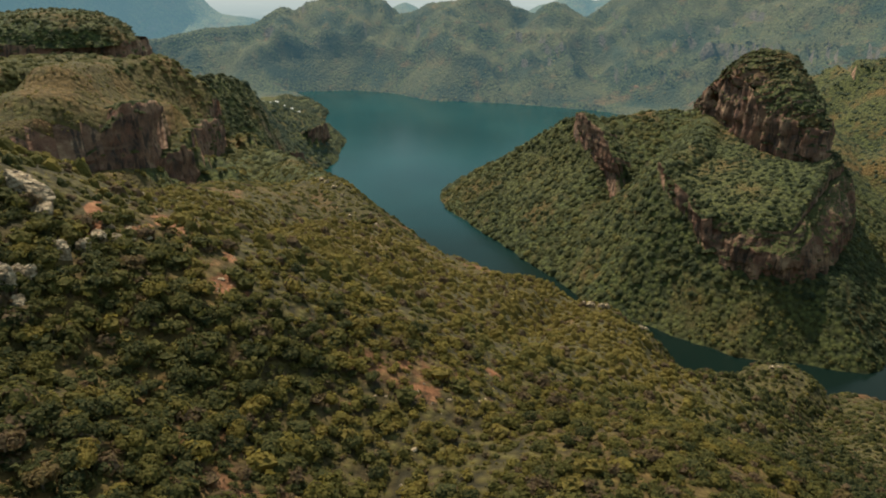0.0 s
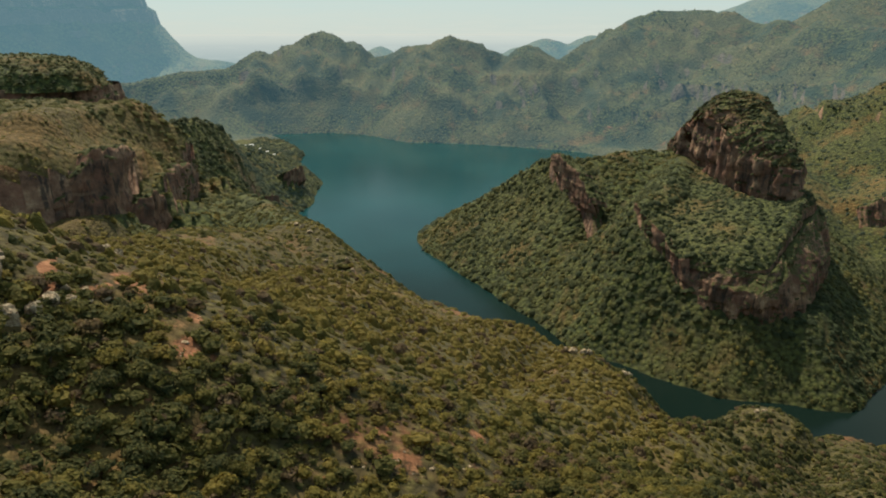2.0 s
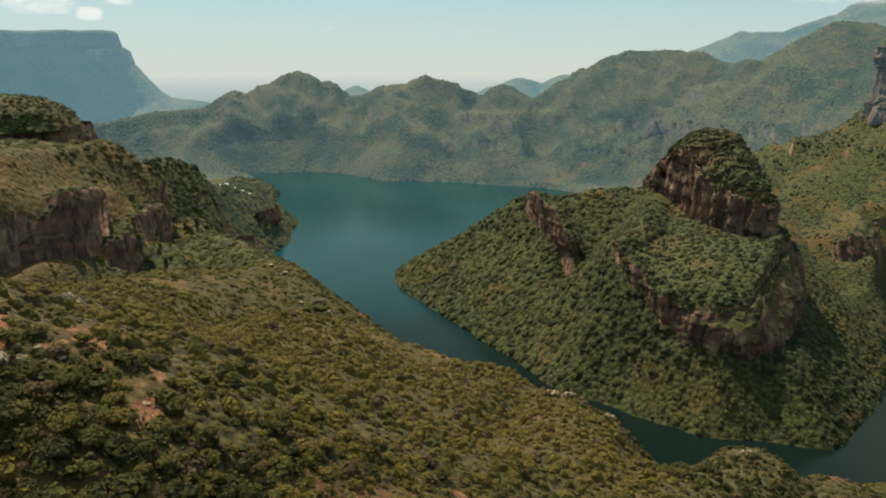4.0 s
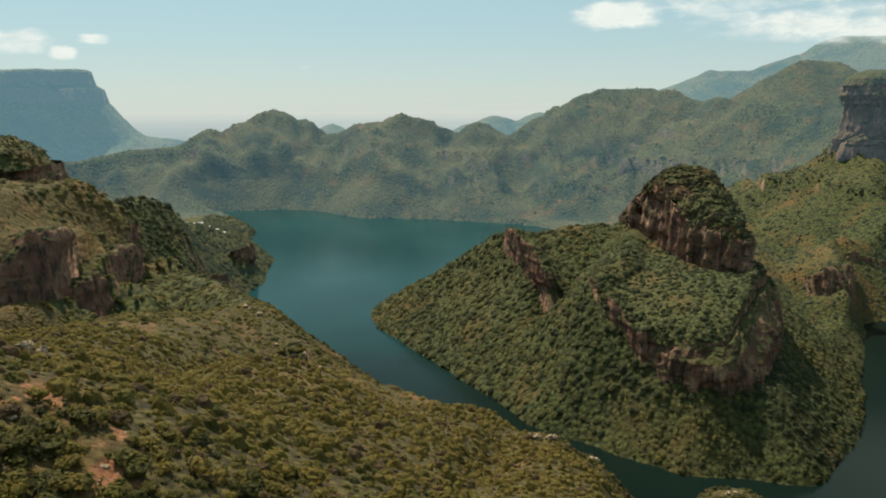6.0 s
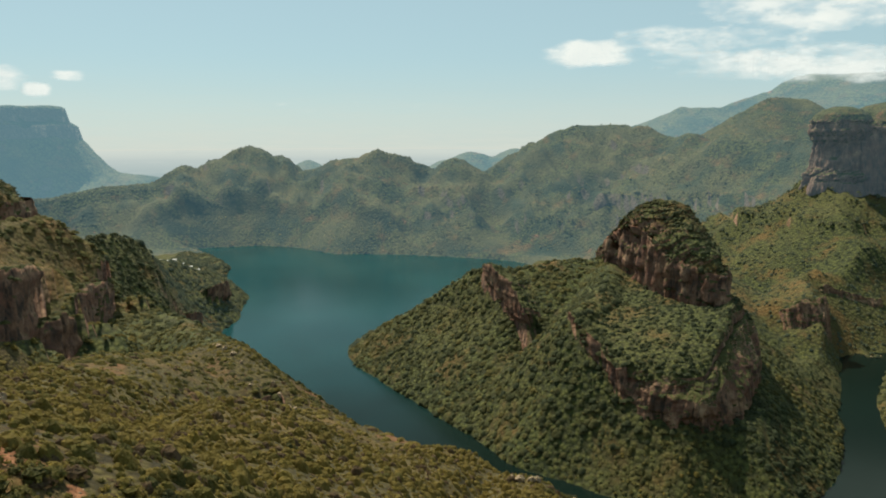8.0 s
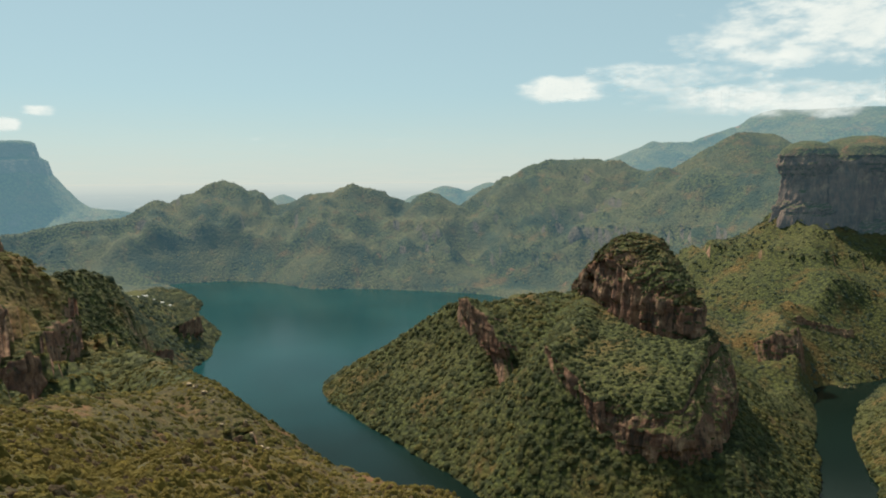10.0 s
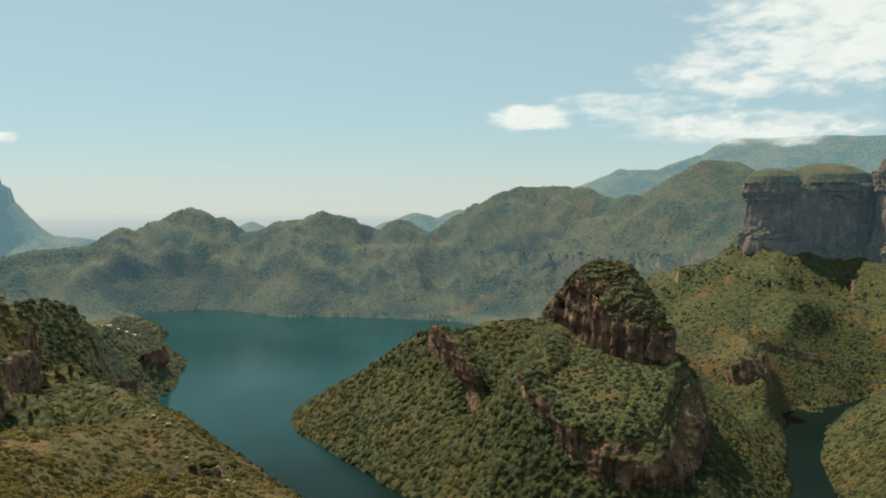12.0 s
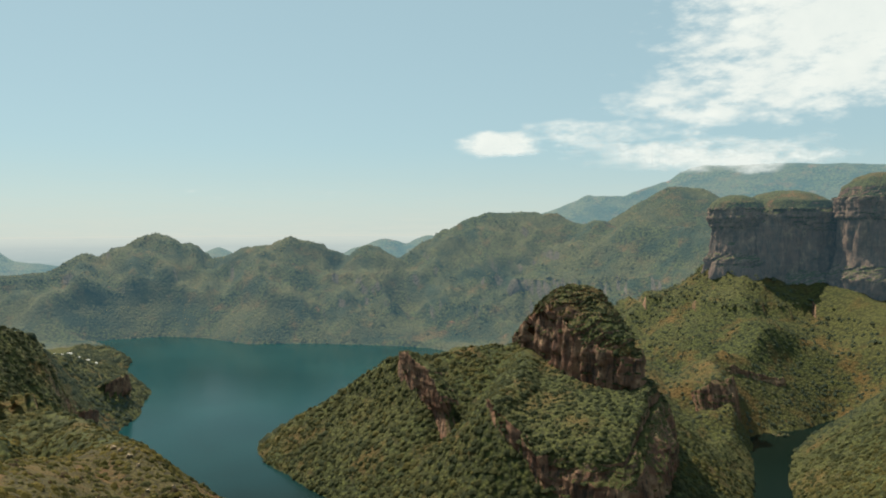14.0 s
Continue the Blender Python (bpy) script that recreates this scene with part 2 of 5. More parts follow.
LAKE += [(318, 916), (374, 860), (404, 845), (464, 838), (510, 815), (540, 825), (575, 860), (658, 935), (712, 1005), (822, 1175), (965, 1375),
         (1000, 1440), (1050, 1460), (1150, 1458), (1285, 1510), (1300, 1500), (1270, 1480), (1116, 1390), (990, 1290), (897, 1182),
         (850, 1109), (780, 980), (680, 830), (560, 730), (430, 700), (320, 715), (270, 770), (150, 880), (20, 1010), (-110, 1200)]

# ridges: fall per metre, softness of the crest, the distance past which they fall faster and how fast, then (x, y, z) along the crest
RIDGES = []
# the crest of the near spur, from the western heights down to the knob over the lake
RIDGES.append((0.5, 12, 60, 0.7, [(-420, 60, 470), (-260, 150, 440), (-160, 185, 420), (-100, 195, 393), (-46, 198, 367), (0, 208, 344), (45, 235, 318), (90, 290, 286)]))
# the slopes behind it, falling north, and its brow over the lake
RIDGES.append((0.42, 12, 45, 0.8, [(-60, 250, 359), (-72, 335, 335), (-70, 450, 305), (-55, 560, 259), (-48, 630, 232)]))
RIDGES.append((0.42, 12, 30, 1, [(-8, 260, 329), (-2, 364, 302), (30, 450, 268), (60, 520, 238)]))
RIDGES.append((0.45, 12, 22, 1.2, [(55, 280, 307), (75, 340, 287), (103, 459, 241), (125, 470, 225), (150, 482, 185)]))
RIDGES.append((0.4, 15, 18, 1.1, [(-48, 640, 220), (0, 600, 229), (50, 540, 229), (103, 462, 237)]))
RIDGES.append((0.45, 15, 22, 1, [(-48, 640, 215), (-75, 690, 238), (-120, 760, 254), (-145, 860, 234), (-178, 945, 226), (-221, 1006, 225), (-269, 1057, 228), (-318, 1098, 236)]))
# the high ground to the west
RIDGES.append((0.45, 30, 60, 0.8, [(-110, 200, 383), (-150, 300, 362), (-200, 415, 334), (-235, 520, 284), (-300, 640, 236)]))
RIDGES.append((0.40, 20, 45, 0.7, [(-170, 330, 346), (-184, 430, 322), (-190, 503, 311), (-188, 569, 296), (-185, 633, 282), (-175, 698, 265), (-150, 761, 248)]))
# the flank to the east and under the start
RIDGES.append((0.36, 20, 22, 1, [(90, 285, 287), (140, 340, 254), (190, 410, 205), (228, 475, 172), (252, 500, 174)]))
RIDGES.append((0.4, 20, 25, 0.75, [(60, 100, 320), (180, 240, 245), (290, 430, 168), (330, 510, 140)]))
RIDGES.append((0.4, 20, 25, 0.75, [(60, 100, 320), (330, 300, 205), (430, 440, 140), (500, 560, 90)]))
RIDGES.append((0.4, 25, 60, 0.6, [(60, -200, 345), (40, 60, 340), (30, 130, 350)]))
RIDGES.append((0.55, 12, 60, 0.7, [(-200, -400, 440), (-160, -100, 425), (-110, 60, 395), (-84, 110, 382)]))
# the grassy shoulder above the red cliffs and the buttress that ends it
RIDGES.append((0.28, 20, 40, 1.2, [(-440, 700, 312), (-408, 785, 344), (-366, 850, 320), (-360, 920, 309)]))
RIDGES.append((0.5, 25, 24, 1.25, [(-412, 830, 362), (-410, 950, 352), (-392, 1030, 352), (-374, 1062, 338)]))
RIDGES.append((0.4, 30, 60, 1.4, [(-450, 1110, 335), (-505, 1085, 351), (-580, 1010, 350), (-750, 850, 390), (-600, 500, 430), (-500, 100, 470)]))
# the wooded headland by the dam
RIDGES.append((0.50, 40, 60, 0.58, [(-440, 1250, 230), (-455, 1330, 262), (-438, 1443, 276), (-415, 1468, 277), (-397, 1505, 262), (-384, 1560, 228), (-380, 1750, 140), (-330, 1990, 90)]))
RIDGES.append((0.4, 30, 60, 0.4, [(-600, 1400, 300), (-540, 1800, 180), (-440, 2110, 118), (-480, 2500, 50), (-520, 2700, 34), (-640, 3020, 24)]))
# the peninsula
RIDGES.append((0.64, 10, 0, 0.64, [(5, 1612, 4), (60, 1570, 52), (115, 1535, 104), (200, 1480, 160), (255, 1425, 208), (310, 1400, 205), (400, 1394, 222), (465, 1388, 226), (535, 1290, 205), (560, 1180, 185)]))
RIDGES.append((0.62, 20, 0, 0.62, [(470, 1050, 150), (560, 1160, 150), (690, 1380, 112), (830, 1600, 132), (980, 2020, 120), (1080, 2240, 150)]))
RIDGES.append((0.60, 12, 30, 1.1, [(462, 1345, 222), (440, 1250, 215), (395, 1165, 204), (345, 1116, 191), (352, 1050, 165)]))
RIDGES.append((0.80, 10, 0, 0.80, [(395, 945, 96), (450, 905, 88), (520, 915, 88), (560, 960, 92)]))
# the slope below the round towers
RIDGES.append((0.60, 15, 0, 0.60, [(1560, 2090, 296), (1400, 2080, 348), (1344, 2104, 336), (1231, 2092, 262), (1122, 2063, 220), (1033, 2032, 184), (955, 1982, 150), (900, 1800, 118)]))
RIDGES.append((0.56, 12, 0, 0.56, [(1390, 2060, 346), (1334, 1990, 298), (1290, 1880, 250), (1249, 1768, 208), (1185, 1580, 162), (1120, 1575, 156), (1060, 1585, 152)]))
RIDGES.append((0.42, 20, 30, 0.75, [(1067, 1590, 150), (975, 1470, 127), (900, 1470, 110), (885, 1565, 112)]))
RIDGES.append((0.50, 15, 0, 0.50, [(1605, 2060, 300), (1560, 1940, 262), (1440, 1750, 168), (1340, 1600, 98), (1260, 1530, 42)]))
RIDGES.append((0.55, 30, 0, 0.55, [(1605, 2060, 300), (1661, 1856, 282), (1690, 1700, 262), (1760, 1400, 310), (1800, 900, 330)]))
RIDGES.append((0.55, 15, 0, 0.55, [(1661, 1856, 282), (1560, 1690, 205), (1451, 1573, 160), (1350, 1500, 80)]))
# the bank across the inlet
RIDGES.append((0.55, 30, 0, 0.55, [(930, 1060, 70), (1050, 1130, 130), (1250, 1200, 220), (1500, 1150, 300)]))
RIDGES.append((0.45, 30, 0, 0.45, [(560, 640, 100), (800, 800, 130), (1050, 950, 210), (1300, 800, 300), (900, 300, 320), (500, -200, 380), (-200, -600, 430)]))
# the hills across the lake: rounded tops along each crest
HILLS = []
HILLS.append((0.92, 26, 95, 0.64, [(-1300, 3450, 190), (-1013, 3558, 237), (-871, 3596, 251), (-719, 3675, 318), (-626, 3738, 288), (-545, 3775, 350), (-490, 3798, 400), (-447, 3812, 412), (-405, 3816, 404), (-355, 3818, 352), (-264, 3782, 271)]))
HILLS.append((0.92, 26, 95, 0.64, [(-264, 3782, 271), (-150, 3740, 300), (-30, 3660, 345), (66, 3595, 356), (110, 3575, 376), (157, 3562, 396), (209, 3558, 380), (287, 3553, 370), (345, 3540, 338), (420, 3495, 300), (465, 3458, 342), (500, 3439, 354), (535, 3450, 342), (580, 3475, 296), (641, 3507, 280)]))
HILLS.append((0.88, 26, 105, 0.62, [(641, 3507, 280), (820, 3510, 380), (1005, 3511, 482), (1090, 3485, 501), (1265, 3411, 506), (1282, 3395, 480), (1318, 3353, 494), (1340, 3330, 492), (1372, 3287, 464), (1415, 3175, 440), (1440, 3105, 462), (1455, 3060, 460), (1477, 2996, 425), (1515, 2870, 460), (1530, 2820, 462), (1550, 2760, 440), (1620, 2500, 420), (1700, 2250, 430)]))
for spur in ([(-447, 3810, 392), (-385, 3560, 268), (-335, 3390, 140), (-300, 3300, 30)], [(157, 3562, 375), (90, 3340, 262), (20, 3160, 150), (-20, 3075, 40)],
             [(287, 3553, 358), (340, 3350, 262), (310, 3150, 150), (262, 3010, 36)], [(-719, 3675, 304), (-705, 3450, 206), (-640, 3285, 70)],
             [(500, 3439, 338), (530, 3250, 240), (490, 3060, 132), (440, 2925, 36)], [(820, 3510, 372), (765, 3270, 276), (705, 3070, 180), (640, 2900, 56)],
             [(1005, 3511, 468), (985, 3290, 335), (935, 3060, 222), (860, 2850, 90)], [(1372, 3287, 455), (1180, 3020, 290), (1040, 2840, 170), (930, 2700, 64)]):
    HILLS.append((0.66, 10, 40, 0.55, spur))
FAR_RIDGES = []
FAR_RIDGES.append((0.55, 30, 0, 0.55, [(-194, 4552, 322), (-120, 4600, 270)]))
FAR_RIDGES.append((0.55, 30, 0, 0.55, [(640, 4700, 330), (771, 4672, 376), (880, 4660, 350), (960, 4640, 340), (1044, 4618, 396), (1200, 4600, 330)]))
FAR_RIDGES.append((0.65, 30, 0, 0.65, [(1550, 4300, 470), (1858, 4055, 608), (2050, 4020, 600), (2300, 4000, 690), (2475, 3974, 778), (2931, 3646, 782), (3214, 3395, 755), (3700, 2600, 700)]))
FAR_RIDGES.append((0.60, 20, 0, 0.60, [(1842, 3356, 470), (1954, 3343, 622), (2064, 3276, 612), (2103, 3196, 555), (2250, 2900, 500), (2500, 2500, 560)]))
FAR_RIDGES.append((0.95, 20, 0, 1.6, [(-2600, 3600, 600), (-1713, 4102, 600), (-1479, 4193, 612), (-1440, 4207, 604), (-1422, 4213, 535), (-1380, 4228, 470), (-1310, 4250, 400)]))
FAR_RIDGES.append((0.45, 20, 0, 0.45, [(-1270, 4261, 328), (-1168, 4291, 264), (-976, 4339, 232), (-800, 4400, 190)]))

VALLEYS = [[(-430, 1215, 215), (-350, 1300, 130), (-280, 1400, 55), (-235, 1480, 4)], [(-410, 1172, 245), (-330, 1158, 195), (-280, 1200, 110), (-240, 1330, 20)]]

# cliffs: what each looks like, its lip, its foot, a seed and how far the rock bulges
BANDS = []
CUT = 9  # so many of them cut into the ground; the rest stand proud of it
BANDS.append(("red and ochre sandstone cliff under a grassy shoulder",
    [(-396, 702, 258), (-356, 751, 284), (-345, 770, 306), (-332, 795, 326), (-326, 835, 323), (-328, 888, 309), (-334, 896, 278)],
    [(-394, 698, 250), (-356, 747, 264), (-343, 757, 264), (-332, 765, 257), (-322, 788, 247), (-329, 855, 254), (-332, 892, 271)], 11, 5.0))
BANDS.append(("broken lower buttress of red and grey sandstone",
    [(-316, 839, 261), (-310, 857, 267), (-303, 881, 263), (-302, 902, 248)],
    [(-316, 830, 235), (-306, 842, 211), (-301, 871, 214), (-299, 898, 227)], 12, 5.0))
BANDS.append(("tall sandstone cliff with a pale lit edge",
    [(-308, 927, 275), (-309, 979, 277), (-312, 1051, 269), (-319, 1102, 253), (-320, 1106, 231)],
    [(-311, 915, 240), (-307, 932, 213), (-307, 990, 218), (-317, 1071, 215), (-321, 1103, 216)], 13, 5.0))
BANDS.append(("jagged rock fin on the crest of the spur",
    [(252, 1404, 218), (261, 1367, 222), (278, 1307, 205), (289, 1264, 188), (292, 1232, 168)],
    [(255, 1388, 190), (267, 1350, 181), (281, 1297, 154), (291, 1253, 142), (295, 1226, 156)], 14, 4.0))
BANDS.append(("low broken cliff among bushes",
    [(328, 1119, 194), (337, 1069, 176), (352, 1038, 165), (357, 1017, 152), (363, 1000, 141), (370, 985, 150)],
    [(328, 1115, 174), (338, 1064, 150), (355, 1030, 134), (358, 1009, 124), (365, 988, 103), (371, 972, 94)], 15, 4.0))
BANDS.append(("dark rock step under a green terrace",
    [(870, 1446, 102), (888, 1440, 109), (924, 1441, 119), (968, 1441, 131), (976, 1437, 100)],
    [(869, 1437, 92), (870, 1404, 56), (905, 1402, 52), (942, 1400, 61), (974, 1432, 71)], 16, 5.0))
BANDS.append(("small dark cliff at the edge of the headland",
    [(-338, 1924, 89), (-321, 1955, 92), (-309, 2048, 82)],
    [(-339, 1921, 72), (-320, 1952, 59), (-307, 2045, 40)], 18, 4.0))
BANDS.append(("small dark cliff low on the headland",
    [(-333, 1543, 109), (-315, 1574, 107), (-308, 1662, 79)],
    [(-333, 1539, 92), (-316, 1570, 79), (-309, 1659, 55)], 19, 4.0))
BANDS.append(("weathered rock rim where the spur drops to the lake",
    [(-76, 676, 236), (-66, 680, 234), (-54, 668, 230), (-44, 650, 222)],
    [(-74, 673, 226), (-63, 677, 221), (-50, 665, 216), (-39, 648, 210)], 20, 2.5))
BANDS.append(("dark crag on the grassy ridge",
    [(-205, 398, 370), (-203, 404, 371), (-199, 410, 365)],
    [(-204, 395, 358), (-202, 401, 354), (-198, 407, 350)], 21, 3.0))
BANDS.append(("low rock step on the slope below the towers",
    [(1046, 1581, 147), (1092, 1573, 154), (1138, 1564, 161), (1193, 1566, 166)],
    [(1046, 1576, 134), (1091, 1567, 134), (1135, 1556, 129), (1190, 1559, 136)], 17, 4.0))


def lattice(ix, iy, seed):
    h = (ix.astype(np.int64) * 374761393 + iy.astype(np.int64) * 668265263 + seed * 1442695041) & 0xFFFFFFFF
    h = ((h ^ (h >> 13)) * 1274126177) & 0xFFFFFFFF
    return ((h ^ (h >> 16)) & 0xFFFF) / 65535.0


def value_noise(x, y, seed=0):
    ix, iy = np.floor(x), np.floor(y)
    fx, fy = x - ix, y - iy
    fx, fy = fx * fx * (3 - 2 * fx), fy * fy * (3 - 2 * fy)
    a, b = lattice(ix, iy, seed), lattice(ix + 1, iy, seed)
    c, d = lattice(ix, iy + 1, seed), lattice(ix + 1, iy + 1, seed)
    return (a + (b - a) * fx) * (1 - fy) + (c + (d - c) * fx) * fy - 0.5


def fbm(x, y, size, octaves=4, seed=0, gain=0.5):
    total, amp, s = 0.0, 1.0, 1.0 / size
    for o in range(octaves):
        total = total + amp * value_noise(x * s + 17.3 * o, y * s - 9.1 * o, seed + o)
        amp, s = amp * gain, s * 2.03
    return total


def ridged(x, y, size, octaves=4, seed=0):
    total, amp, s = 0.0, 1.0, 1.0 / size
    for o in range(octaves):
        total = total + amp * (0.5 - 2 * np.abs(value_noise(x * s + 5.7 * o, y * s + 3.3 * o, seed + o)))
        amp, s = amp * 0.5, s * 2.1
    return total


def along(x, y, a, b):
    ax, ay = a[0], a[1]
    dx, dy = b[0] - ax, b[1] - ay
    u = np.clip(((x - ax) * dx + (y - ay) * dy) / (dx * dx + dy * dy), 0, 1)
    return u, np.hypot(x - ax - u * dx, y - ay - u * dy)


def shore_distance(x, y):
    """Metres to the shore; below nought in the lake."""
    best = np.full(x.shape, 1e9)
    inside = np.zeros(x.shape, bool)
    for a, b in zip(LAKE, LAKE[1:] + LAKE[:1]):
        best = np.minimum(best, along(x, y, a, b)[1])
        if a[1] != b[1]:
            inside ^= ((a[1] > y) != (b[1] > y)) & (x < (b[0] - a[0]) * (y - a[1]) / (b[1] - a[1]) + a[0])
    return np.where(inside, -best, best)


def crest(x, y, ridges, soft, rounded=False):
    total = np.zeros(x.shape)
    for fall, r, brink, fast, pts in ridges:
        top = np.full(x.shape, -1e3)
        for a, b in zip(pts, pts[1:]):
            u, d = along(x, y, a, b)
            if rounded:
                u = u * u * (3 - 2 * u)
            top = np.maximum(top, a[2] + (b[2] - a[2]) * u - fall * (np.sqrt(d * d + r * r) - r) - (fast - fall) * np.maximum(d - brink, 0))
        total += np.exp(np.clip((top - 250) / soft, -90, 140))
    return 250 + soft * np.log(total + 1e-30)


def below(x, y, ridges):
    """How far a spot lies under the crest that it belongs to."""
    top, drop = np.full(x.shape, -1e3), np.zeros(x.shape)
    for fall, r, brink, fast, pts in ridges:
        for a, b in zip(pts, pts[1:]):
            u, d = along(x, y, a, b)
            here = fall * (np.sqrt(d * d + r * r) - r) + (fast - fall) * np.maximum(d - brink, 0)
            z = a[2] + (b[2] - a[2]) * u - here
            drop = np.where(z > top, here, drop)
            top = np.maximum(top, z)
    return drop


def land(x, y):
    """Height of the ground."""
    x, y = np.asarray(x, float), np.asarray(y, float)
    r = np.hypot(x, y)
    wx = x + 14 * fbm(x, y, 120, 3, 11) * np.clip(r / 800, 0.3, 2)
    wy = y + 14 * fbm(x, y, 120, 3, 23) * np.clip(r / 800, 0.3, 2)
    d = shore_distance(x + 10 * fbm(x, y, 60, 3, 3), y + 10 * fbm(x, y, 60, 3, 5))
    h = np.maximum(crest(wx, wy, RIDGES, 4.0), 16 + 8 * fbm(x, y, 150, 3, 7))
    hills = crest(wx, wy, HILLS, 5.0, True)
    far = crest(wx, wy, FAR_RIDGES, 7.0)
    h = np.maximum(np.maximum(h, hills), far)
    rough = np.clip((r - 150) / 2500, 0.05, 1)
    h = h + rough * 10 * ridged(x, y, 300, 3, 31) * np.clip(h / 120, 0, 1) + (2.0 + 3.5 * rough) * fbm(x, y, 40, 4, 41)
    # spurs and gullies that run down to the lake
    bend = 60 * fbm(x, y, 260, 3, 55)
    run = ridged((x + bend) * 1.0 + 0.25 * y, y * 0.34 + bend, 150, 4, 57)
    mid = np.clip((r - 1900) / 700, 0, 1) * np.clip((hills - far) / 15, 0, 1) * np.clip((below(wx, wy, HILLS[:3]) - 18) / 90, 0, 1) * np.clip((h - 6) / 90, 0, 1)
    h = h + mid * 84 * (run - 0.22)
    # level beds of rock stand out as low scarps on the far slopes
    for level, rise, seed in ((120, 22, 71), (215, 34, 72)):
        over = h - level - 26 * fbm(x, y, 500, 3, seed)
        show = mid * np.clip(4.0 * fbm(x, y, 210, 3, seed + 5) + 0.75, 0, 1)
        h = h + show * rise * (np.clip(over / 5 + 0.5, 0, 1) - np.clip(over / 80 + 0.5, 0, 1))
    for level, rise, seed in ((480, 60, 76), (565, 50, 77)):
        over = h - level - 30 * fbm(x, y, 700, 3, seed)
        h = h + np.clip((far - hills) / 30, 0, 1) * np.clip((-900 - x) / 200, 0, 1) * rise * (np.clip(over / 14 + 0.5, 0, 1) - np.clip(over / 110 + 0.5, 0, 1))
    west = np.clip((-60 - x) / 60, 0, 1) * np.clip((1900 - y) / 200, 0, 1)
    steep = 0.85 + 0.55 * np.exp(-((x - 370) ** 2 + (y - 1075) ** 2) / 22000)
    steep = steep + 0.3 * np.exp(-((x - 470) ** 2 + (y - 905) ** 2) / 9000)
    steep = steep + 1.9 * np.exp(-((x - 935) ** 2 + (y - 1450) ** 2) / 9000)
    cap = 1.5 + np.maximum(d, 0) * steep + 0.7 * np.maximum(d - 140, 0) + west * (0.1 * np.maximum(d, 0) + 1.2 * np.maximum(d - 50, 0))
    h = np.minimum(h, cap) - 3 * np.log1p(np.exp(-np.abs(h - cap) / 3)) + np.clip(2.1 - d * 0.1, 0, 2.1)
    # side valleys
    for pts in VALLEYS:
        for p, q in zip(pts, pts[1:]):
            u, off = along(wx, wy, p, q)
            h = np.minimum(h, p[2] + (q[2] - p[2]) * u + 1.3 * np.sqrt(off * off + 80))
    # the ground drops at the cliffs: level with the lip behind, down at the foot in front
    for _, tops, feet, _, _ in BANDS[:CUT]:
        for a, b, fa, fb in zip(tops, tops[1:], feet, feet[1:]):
            u, dist = along(x, y, a, b)
            long = math.hypot(b[0] - a[0], b[1] - a[1])
            side = ((x - a[0]) * (b[1] - a[1]) - (y - a[1]) * (b[0] - a[0])) / long
            foot, lip = fa[2] + (fb[2] - fa[2]) * u, a[2] + (b[2] - a[2]) * u
            near = (np.clip((110 - dist) / 40, 0, 1) if a[0] < -300 and a[1] < 1000 else np.clip((45 - dist) / 25, 0, 1)) * (np.abs(side) > 0.75 * dist)
            h = np.where(side > 3, h + near * np.minimum(foot + 2 + (0.0 if a[0] < -300 and a[1] < 1000 else 0.25) * dist - h, 0), h)
            h = np.where(side < -1, h + np.clip((22 - dist) / 12, 0, 1) * (near > 0) * np.clip(lip - 2 - h, 0, 40), h)
    isle = 3.4 - 0.007 * ((x - 1075) ** 2 + 2.2 * (y - 1428) ** 2) + 3 * fbm(x, y, 14, 3, 63)
    h = np.where(d < 0, np.maximum(np.maximum(-14, 0.7 * d - 0.2), isle), np.maximum(h, 0.3 + 0.3 * np.minimum(d, 10)))
    # the plain far out lifts to the haze line
    out = np.clip((r - 4660) / 280, 0, 1)
    return np.where(r > 4692, -20 + out * 404, np.maximum(h, -20 + out * 404))


# open soil: x, y, size
OPEN = [(-59.2, 162.4, 1.7), (-56.8, 180.8, 2.8), (-56, 184.8, 2.2), (-59.2, 198.4, 1.9), (-56, 141.6, 1.7), (-49.6, 182.4, 1.7), (-32, 158.4, 1.7), (-21.6, 162.4, 1.4),
        (-80.8, 206.4, 2.8), (-9.6, 182.4, 2.2), (-69.6, 131.2, 1.1), (180.8, 386.4, 2.8), (16, 200, 2.8), (36, 240, 2.2), (56, 272, 2.8)]
PATHS = [[(-122.4, 260.8), (-102.4, 220), (-92.8, 194.4), (-87.2, 180.8)], [(-79.2, 203.2), (-82.4, 190.4), (-87.2, 180.8)]]


def grassy(x, y):
    """1 on the grassy shoulder over the red cliffs and on the crown of the near spur."""
    shoulder = np.clip((-300 - x) / 30, 0, 1) * np.clip((y - 660) / 60, 0, 1) * np.clip((1150 - y) / 60, 0, 1)
    ledge = np.exp(-((x - 930) ** 2 + (y - 1520) ** 2) / 16000)
    return np.clip(np.maximum(shoulder, 0.9 * ledge) * (0.8 + 1.0 * fbm(x, y, 90, 3, 511)), 0, 1)


def wooded(x, y):
    """1 in the dense dark bush on the near flank, 0 on the dry open spur."""
    return np.clip((-16 - x) / 36, 0, 1) * np.clip((204 - y) / 36, 0, 1)


